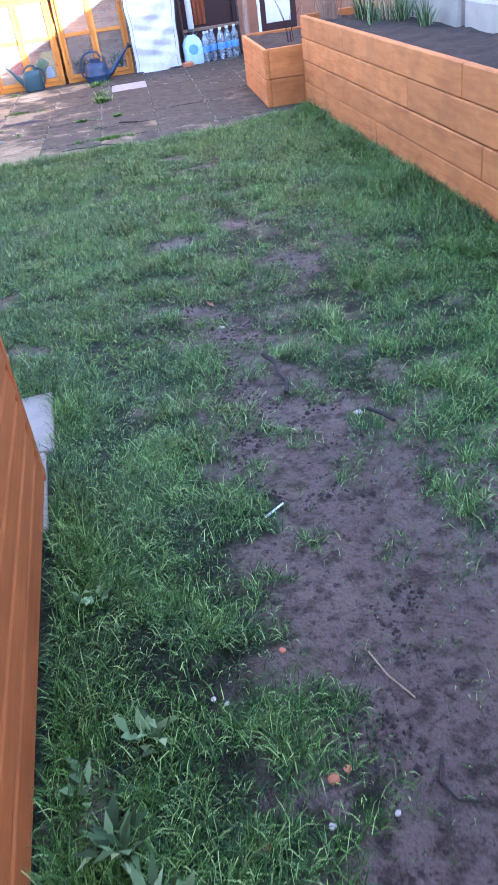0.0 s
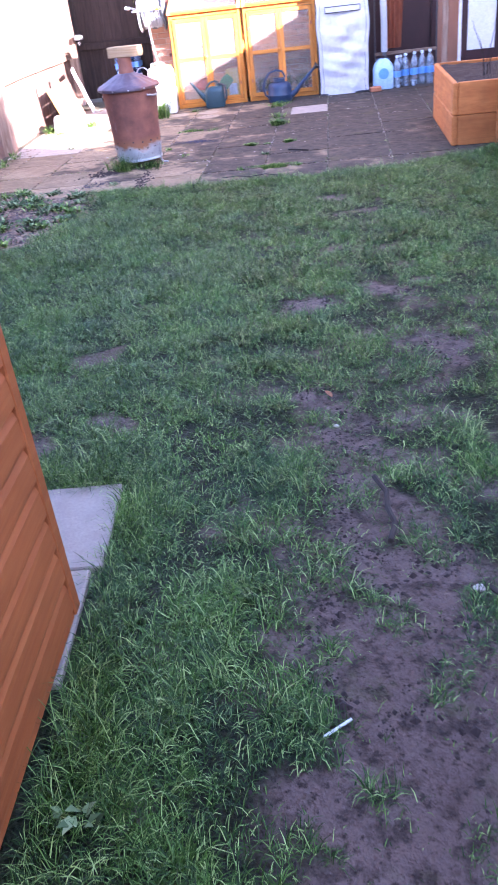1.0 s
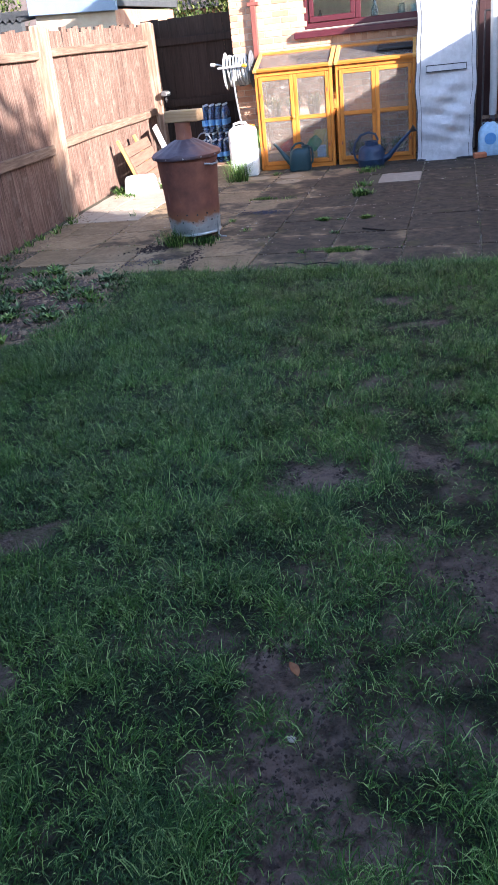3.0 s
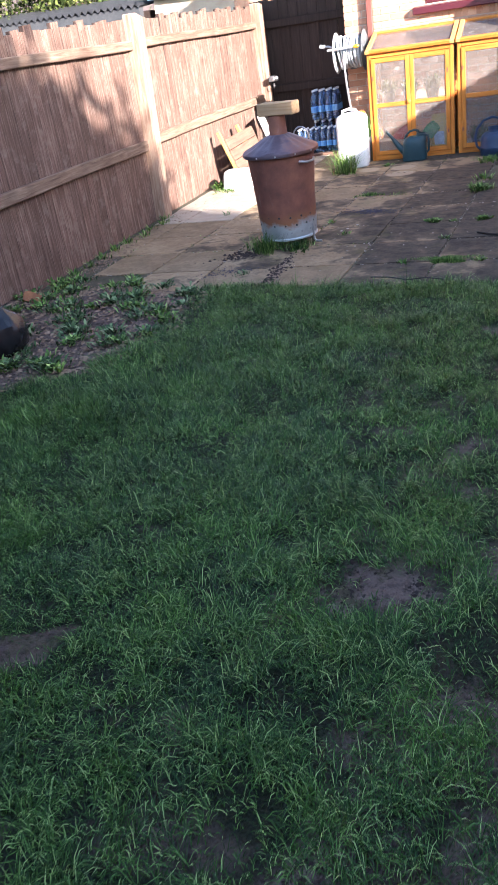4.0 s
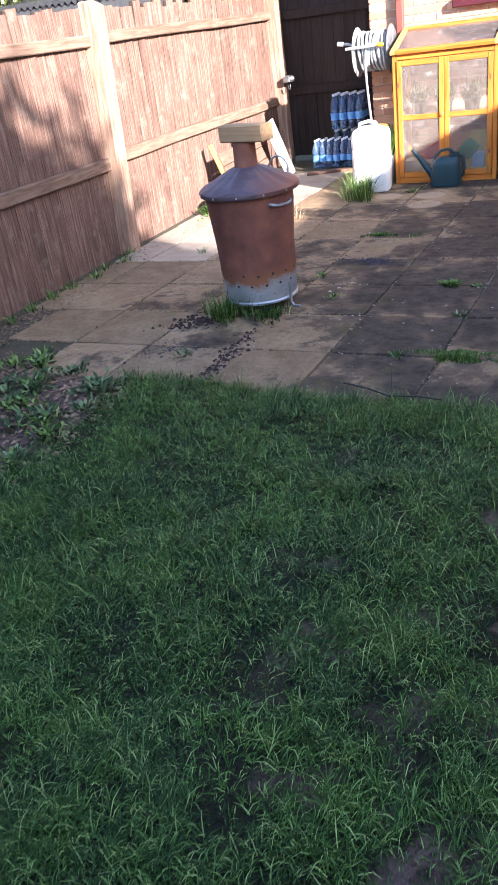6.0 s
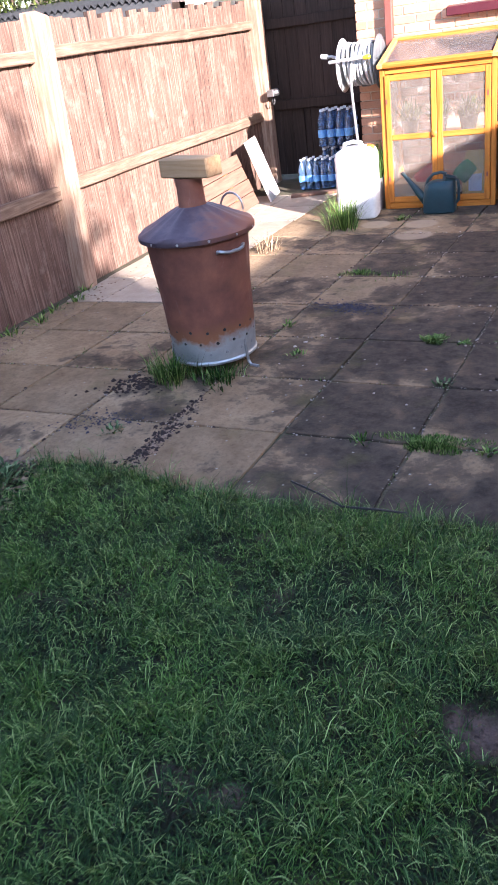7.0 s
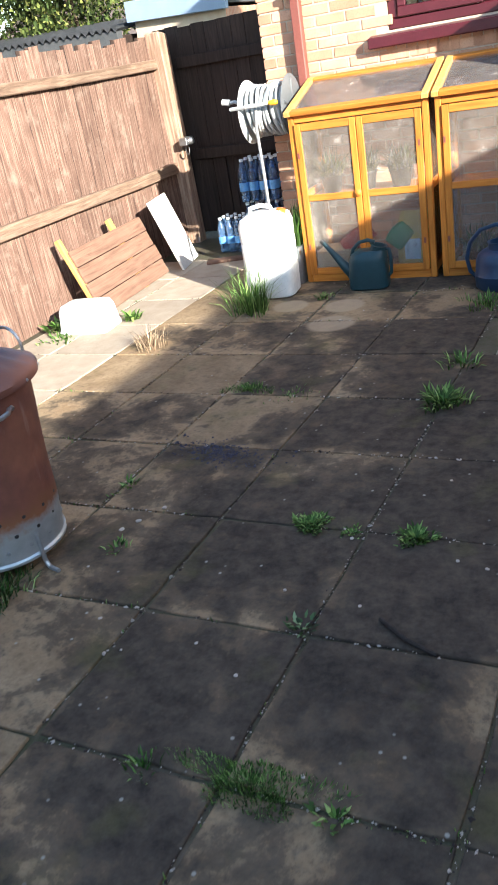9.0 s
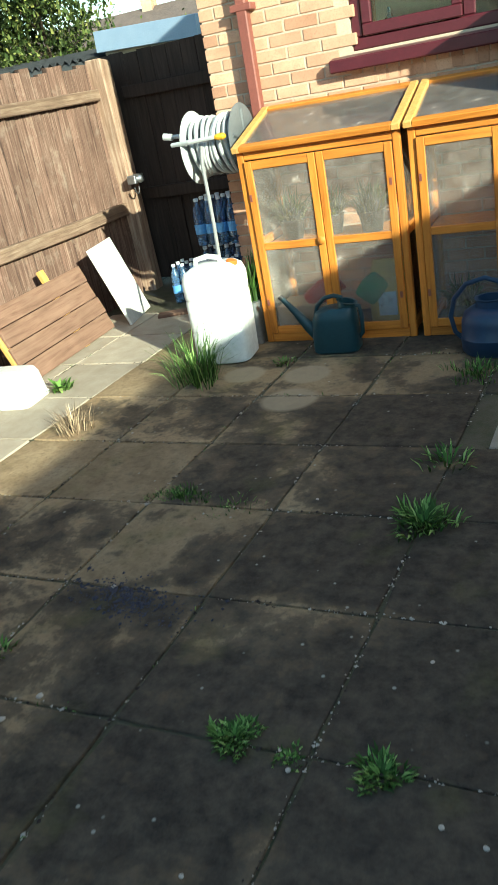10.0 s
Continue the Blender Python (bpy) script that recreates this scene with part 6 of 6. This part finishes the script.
tree("conifer", "yellow-green conifer beyond the fence", pose(-8.6, 33.0, -0.1), 8.5, 2.0, 16000, "tree_leaf", 0.75, 0.16, 0.13, 0.06)
tree("conifer", "yellow-green conifer beyond the fence", pose(-6.0, 34.0, -0.1), 7.5, 1.6, 11000, "tree_leaf", 0.75, 0.16, 0.13, 0.06)
tree("garden_tree", "leafy green tree behind the outbuildings", pose(-14.2, 29.5, -0.1), 5.2, 1.7, 13000, "tree_leaf", 0.0, 0.12, 0.14, 0.2)
tree("garden_tree", "leafy green tree behind the outbuildings", pose(-17.5, 28.5, -0.1), 5.6, 2.2, 15000, "tree_leaf", 0.0, 0.12, 0.14, 0.2)
tree("garden_tree", "sparse green tree far beyond the fence", pose(-4.6, 38.0, -0.1), 7.0, 2.0, 5000, "tree_leaf", 0.0, 0.12, 0.14, 0.3)
# dense evergreens beyond the boundary wall, whose shade falls on the fence
for x, y, h in ((7.2, 0.25, 6.25), (7.6, -4.2, 6.6)):
    tree("evergreen_tree", "dense dark evergreen standing beyond the boundary wall", pose(x, y - 0.2, -0.1), h, 3.15, 34000, "tree_leaf", 0.0, 0.16, 0.26, 0.08)

# ---------- lawn grass ----------
def grow_lawn():
    n = 232000
    x = rng.uniform(-3.25, 2.0, n)
    y = 0.55 + (8.75 - 0.55) * rng.uniform(0, 1, n) ** 1.2
    keep = y < lawn_edge(x) + rng.normal(0, 0.03, n)
    keep &= x > bed_edge(y) + rng.normal(0, 0.05, n)
    keep &= ~((x < -0.575) & (y < 2.72))
    keep &= ~((x < -0.60 + rng.normal(0, 0.02, n)) & (x > -1.8) & (y < 3.28 + rng.normal(0, 0.01, n)))
    keep &= (x < 1.92) | (y > 8.7)
    x, y = x[keep], y[keep]
    clump = fbm(x, y, 7.0, 31, 3)
    lush = fbm(x, y, 1.3, 41, 3)
    worn = np.exp(-((x - 0.5) / 0.75) ** 2) * np.interp(y, [2, 3.5, 6, 8], [0.45, 0.62, 0.40, 0.10])
    b = bare(x, y)
    dens = np.clip(0.72 + 1.2 * (clump - 0.5) + 0.5 * (lush - 0.5) - 0.8 * worn, 0.12, 1) * np.clip(1.05 - 1.3 * b, 0, 1)
    dens += 0.34 * (clump > 0.60) * (b < np.where(y < 1.7, 0.6, 1.01)) + 0.035 * (b < 1.01)
    edge = np.clip(np.exp(-((lawn_edge(x) - y) / 0.2) ** 2) + np.exp(-((x - 1.93) / 0.22) ** 2) + np.exp(-((y - 3.36) / 0.09) ** 2) * (x < -0.5) + np.exp(-((x + 0.52) / 0.08) ** 2) * (y < 3.3), 0, 1)
    # thinner where the shed and the long planter hide the ground
    hidden = np.where((x < 0.0 - 0.56 * (y - 1.24)) | (x > 0.55 + 0.36 * y), 0.45, 1.0)
    k = rng.uniform(0, 1, len(x)) < (dens + 0.4 * edge) * hidden
    x, y, clump, lush, edge, b = x[k], y[k], clump[k], lush[k], edge[k], b[k]
    size = (0.030 + 0.048 * np.clip(clump - 0.3, 0, 1) + 0.055 * np.clip(lush - 0.4, 0, 1) + 0.014 * edge) * rng.gamma(8, 1 / 8, len(x)) * (1 - 0.5 * b)
    # each tuft throws its blades outwards
    count = np.clip(rng.poisson(8.2, len(x)) * (1 - 0.5 * b), 2, 16).astype(int)
    i = np.repeat(np.arange(len(x)), count)
    n = len(i)
    out = rng.uniform(0, 2 * np.pi, n)
    away = np.abs(rng.normal(0, 0.011, n))
    bx, by = x[i] + away * np.cos(out), y[i] + away * np.sin(out)
    comb = 2 * np.pi * 1.7 * fbm(x, y, 2.5, 51, 2)[i]
    head = np.where(rng.uniform(0, 1, n) < 0.25, comb + rng.normal(0, 0.5, n), out + rng.normal(0, 0.5, n))
    length = size[i] * rng.uniform(0.45, 1.4, n)
    lean = np.clip(rng.normal(1.72, 0.42, n) - 0.35 * edge[i], 0.2, 2.3)
    blades("lawn_grass", bx, by, ground_height(bx, by) - 0.003, length, rng.uniform(0.0015, 0.0031, n), lean, "grass", head, label="short uneven green lawn grass with yellowed blades", kind="stuff", category="grass")


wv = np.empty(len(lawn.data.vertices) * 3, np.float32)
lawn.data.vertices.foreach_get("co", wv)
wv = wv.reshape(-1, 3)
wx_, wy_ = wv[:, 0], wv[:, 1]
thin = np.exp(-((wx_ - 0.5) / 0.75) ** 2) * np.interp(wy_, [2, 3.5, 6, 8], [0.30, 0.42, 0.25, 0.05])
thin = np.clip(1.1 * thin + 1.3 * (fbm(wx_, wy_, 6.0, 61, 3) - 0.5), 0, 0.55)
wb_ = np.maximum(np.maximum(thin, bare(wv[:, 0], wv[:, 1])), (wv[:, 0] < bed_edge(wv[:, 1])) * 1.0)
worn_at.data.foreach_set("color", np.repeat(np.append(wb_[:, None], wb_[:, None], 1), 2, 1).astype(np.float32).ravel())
grow_lawn()

# ---------- paving slabs ----------
SKEW = 0.048           # the slab lines run a little askew to the house


def column_line(col):
    """Where a joint between two columns of slabs runs, at y = 9.25."""
    return -0.745 + 0.60 * col if col > -1 else -1.335 + 0.555 * (col + 1)


def slab_mesh(seed, material):
    """A flag with worn, slightly chipped edges; its joints run askew with the rest."""
    r = random.Random(seed)
    n, rows = 6, []
    out = [(-0.5 + i / n, -0.5) for i in range(n)] + [(0.5, -0.5 + i / n) for i in range(n)] + [(0.5 - i / n, 0.5) for i in range(n)] + [(-0.5, 0.5 - i / n) for i in range(n)]
    jag = [1 - r.uniform(0, 0.012) - (0.02 * r.random() ** 4) - (0.018 * r.random() if i % n == 0 else 0) for i in range(4 * n)]
    b = bmesh.new()
    for shrink, z in ((1.0, -0.04), (1.0, -0.007), (0.994, -0.0015), (0.982, 0.0)):
        rows.append([b.verts.new(((px + SKEW * py) * k * shrink, py * k * shrink, z)) for (px, py), k in zip(out, jag)])
    for p, q in zip(rows, rows[1:]):
        for i in range(4 * n):
            j = (i + 1) % (4 * n)
            b.faces.new((p[i], p[j], q[j], q[i]))
    b.faces.new(rows[-1])
    return mesh_of("slab", b, material)


def pave():
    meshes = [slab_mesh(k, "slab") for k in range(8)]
    r = random.Random(12)
    i = 0
    for row in range(-3, 8):
        for col in range(-5, 8):
            ya = 9.25 + 0.58 * row
            shift = SKEW * (ya + 0.29 - 9.25)
            xa = column_line(col) + shift
            gap = 0.005 + r.uniform(-0.004, 0.006)
            x1 = column_line(col + 1) + shift
            cx, cy = (xa + x1) / 2, ya + 0.29
            if x1 < -3.25 or xa > 3.2:
                continue
            if cy < 8.2 and not (-2.6 < cx < 2.2):
                continue
            if cy < 9.1 and cx < -2.75:
                continue
            if xa < -3.25:
                xa = -3.25
                cx = (xa + x1) / 2
            if col == 1 and row == 4:
                xa = x1 - 0.475
                cx = (xa + x1) / 2
            sx, sy = (x1 - xa) - gap, 0.58 - gap
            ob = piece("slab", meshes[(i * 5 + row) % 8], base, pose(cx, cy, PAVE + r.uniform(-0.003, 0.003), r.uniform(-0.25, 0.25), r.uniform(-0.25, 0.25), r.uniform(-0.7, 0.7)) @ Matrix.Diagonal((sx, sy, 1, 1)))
            if col == 1 and row == 4:
                ob.data = pale_mesh
            if cx < -2.42 and row >= 2:
                ob.data = cream_mesh
            i += 1


pale_mesh = slab_mesh(21, "concrete")
cream_mesh = slab_mesh(22, "pale_slab")
pave()


def joint_crumbs():
    """Grit, crumbs and moss lying in the open joints."""
    pts = []
    for col in range(-4, 6):
        n = 520
        yy = rng.uniform(8.2, 13.1, n)
        pts.append(np.stack([column_line(col) + SKEW * (yy - 9.25) + rng.normal(0, 0.007, n), yy], -1))
    for row in range(-2, 7):
        n = 620
        pts.append(np.stack([rng.uniform(-3.0, 2.0, n), np.full(n, 9.25 + 0.58 * row) + rng.normal(0, 0.007, n)], -1))
    p = np.concatenate(pts)
    p = p[fbm(p[:, 0], p[:, 1], 3.5, 81, 3) > 0.44]
    n = len(p)
    s = rng.gamma(2.5, 0.0010, n) + 0.0008
    octa = np.array([(1, 0, 0), (0, 1, 0), (-1, 0, 0), (0, -1, 0), (0, 0, 0.7), (0, 0, -0.5)], float)
    co = octa[None] * (s[:, None, None] * rng.uniform(0.6, 1.4, (n, 6, 1))) + np.concatenate([p, np.full((n, 1), PAVE - 0.002)], 1)[:, None]
    tri = np.array([(0, 1, 4), (1, 2, 4), (2, 3, 4), (3, 0, 4), (1, 0, 5), (2, 1, 5), (3, 2, 5), (0, 3, 5)])
    faces = (np.arange(n)[:, None, None] * 6 + tri[None]).reshape(-1, 3)
    for name, mat, k, label in (("joint_grit", "stone", 0, "pale grit lying in the paving joints"), ("joint_crumbs", "clod", 1, "dark soil crumbs lying in the paving joints")):
        me = bpy.data.meshes.new(name)
        me.from_pydata(co[k::2].reshape(-1, 3).tolist(), [], faces[: len(co[k::2]) * 8].tolist())
        me.materials.append(M[mat])
        tagged(new(name, me), label, "grit", kind="stuff")
    n = 1500
    q = p[rng.integers(0, len(p), n)]
    q = q[fbm(q[:, 0], q[:, 1], 1.6, 91, 2) > 0.5]
    n = len(q)
    blades("joint_moss", q[:, 0] + rng.normal(0, 0.008, n), q[:, 1] + rng.normal(0, 0.008, n), np.full(n, PAVE - 0.005), rng.uniform(0.006, 0.024, n), rng.uniform(0.003, 0.007, n), rng.uniform(0.2, 1.5, n), "weed",
           label="low moss and seedlings in the paving joints", kind="stuff", category="moss")


joint_crumbs()


def loose_grit(name, label, mat, x, y, rx, ry, n, size, turn=0.0):
    u, w = rng.normal(0, 0.5, n) * rx, rng.normal(0, 0.5, n) * ry
    c, q = math.cos(turn), math.sin(turn)
    px, py = x + c * u - q * w, y + q * u + c * w
    s = rng.gamma(3, size / 3, n)
    octa = np.array([(1, 0, 0), (0, 1, 0), (-1, 0, 0), (0, -1, 0), (0, 0, 0.6), (0, 0, -0.4)], float)
    co = octa[None] * (s[:, None, None] * rng.uniform(0.6, 1.4, (n, 6, 1))) + np.stack([px, py, np.full(n, PAVE + 0.002)], -1)[:, None]
    tri = np.array([(0, 1, 4), (1, 2, 4), (2, 3, 4), (3, 0, 4), (1, 0, 5), (2, 1, 5), (3, 2, 5), (0, 3, 5)])
    me = bpy.data.meshes.new(name)
    me.from_pydata(co.reshape(-1, 3).tolist(), [], (np.arange(n)[:, None, None] * 6 + tri[None]).reshape(-1, 3).tolist())
    me.materials.append(M[mat])
    tagged(new(name, me), label, "grit", kind="stuff")


loose_grit("gravel_strip", "coarse pale gravel in a wide paving joint", "chip", -1.335, 8.55, 0.045, 0.42, 420, 0.0055)
loose_grit("dark_gravel_strip", "dark soil crumbs in a wide paving joint", "clod", -1.335, 8.55, 0.06, 0.45, 500, 0.007)
loose_grit("dark_grit_patch", "patch of dark bluish grit on the paving", "blue_grit", -0.97, 10.35, 0.26, 0.10, 620, 0.0045, -0.2)
loose_grit("dark_grit_patch", "patch of dark purplish grit on the paving", "blue_grit", -1.78, 8.62, 0.26, 0.12, 360, 0.004, 0.3)
loose_grit("leaf_litter", "dark crumbled leaf litter beside the incinerator", "clod", -1.80, 9.08, 0.20, 0.12, 260, 0.008, 0.5)
loose_grit("fence_litter", "pale debris along the fence foot", "chip", -3.12, 9.4, 0.12, 1.6, 700, 0.006)

# ---------- facing bricks ----------
def bricks():
    b = boxes((-0.1075, 0.1075, 0, 0.1, -0.0325, 0.0325), edge=0.004)
    full = mesh_of("brick", b, "brick")
    b = boxes((-0.05125, 0.05125, 0, 0.1, -0.0325, 0.0325), edge=0.004)
    half = mesh_of("half_brick", b, "brick")
    b = boxes((-0.0325, 0.0325, 0, 0.1, -0.05, 0.05), edge=0.004)
    soldier = mesh_of("header_brick", b, "brick")
    r = random.Random(9)
    row = 0
    z = 0.02
    while z < 2.75:
        x = HX
        first = row % 2 == 1
        while x < 1.2:
            w = 0.1025 if first else 0.215
            first = False
            cx = x + w / 2
            inside = win["x0"] - 0.05 < cx < win["x1"] + 0.05 and win["z0"] - 0.13 < z < win["z1"]
            seen = (z > 0.9 or cx < 0.6) and (cx < -0.3 or z < win["z0"])
            if not inside and x + w < 1.25 and (seen or cx < -1.35):
                piece("brick" if w > 0.2 else "half_brick", full if w > 0.2 else half, house, pose(cx, WALL_Y + r.uniform(-0.002, 0.002), z + 0.0325, 0, r.uniform(-0.3, 0.3), 0))
            x += w + 0.01
        z += 0.075
        row += 1
    x = win["x0"] - 0.02
    while x < win["x1"]:
        piece("header_brick", soldier, house, pose(x + 0.0325, WALL_Y + r.uniform(-0.002, 0.002), win["z0"] - 0.135, 0, r.uniform(-0.4, 0.4), 0))
        x += 0.075


bricks()
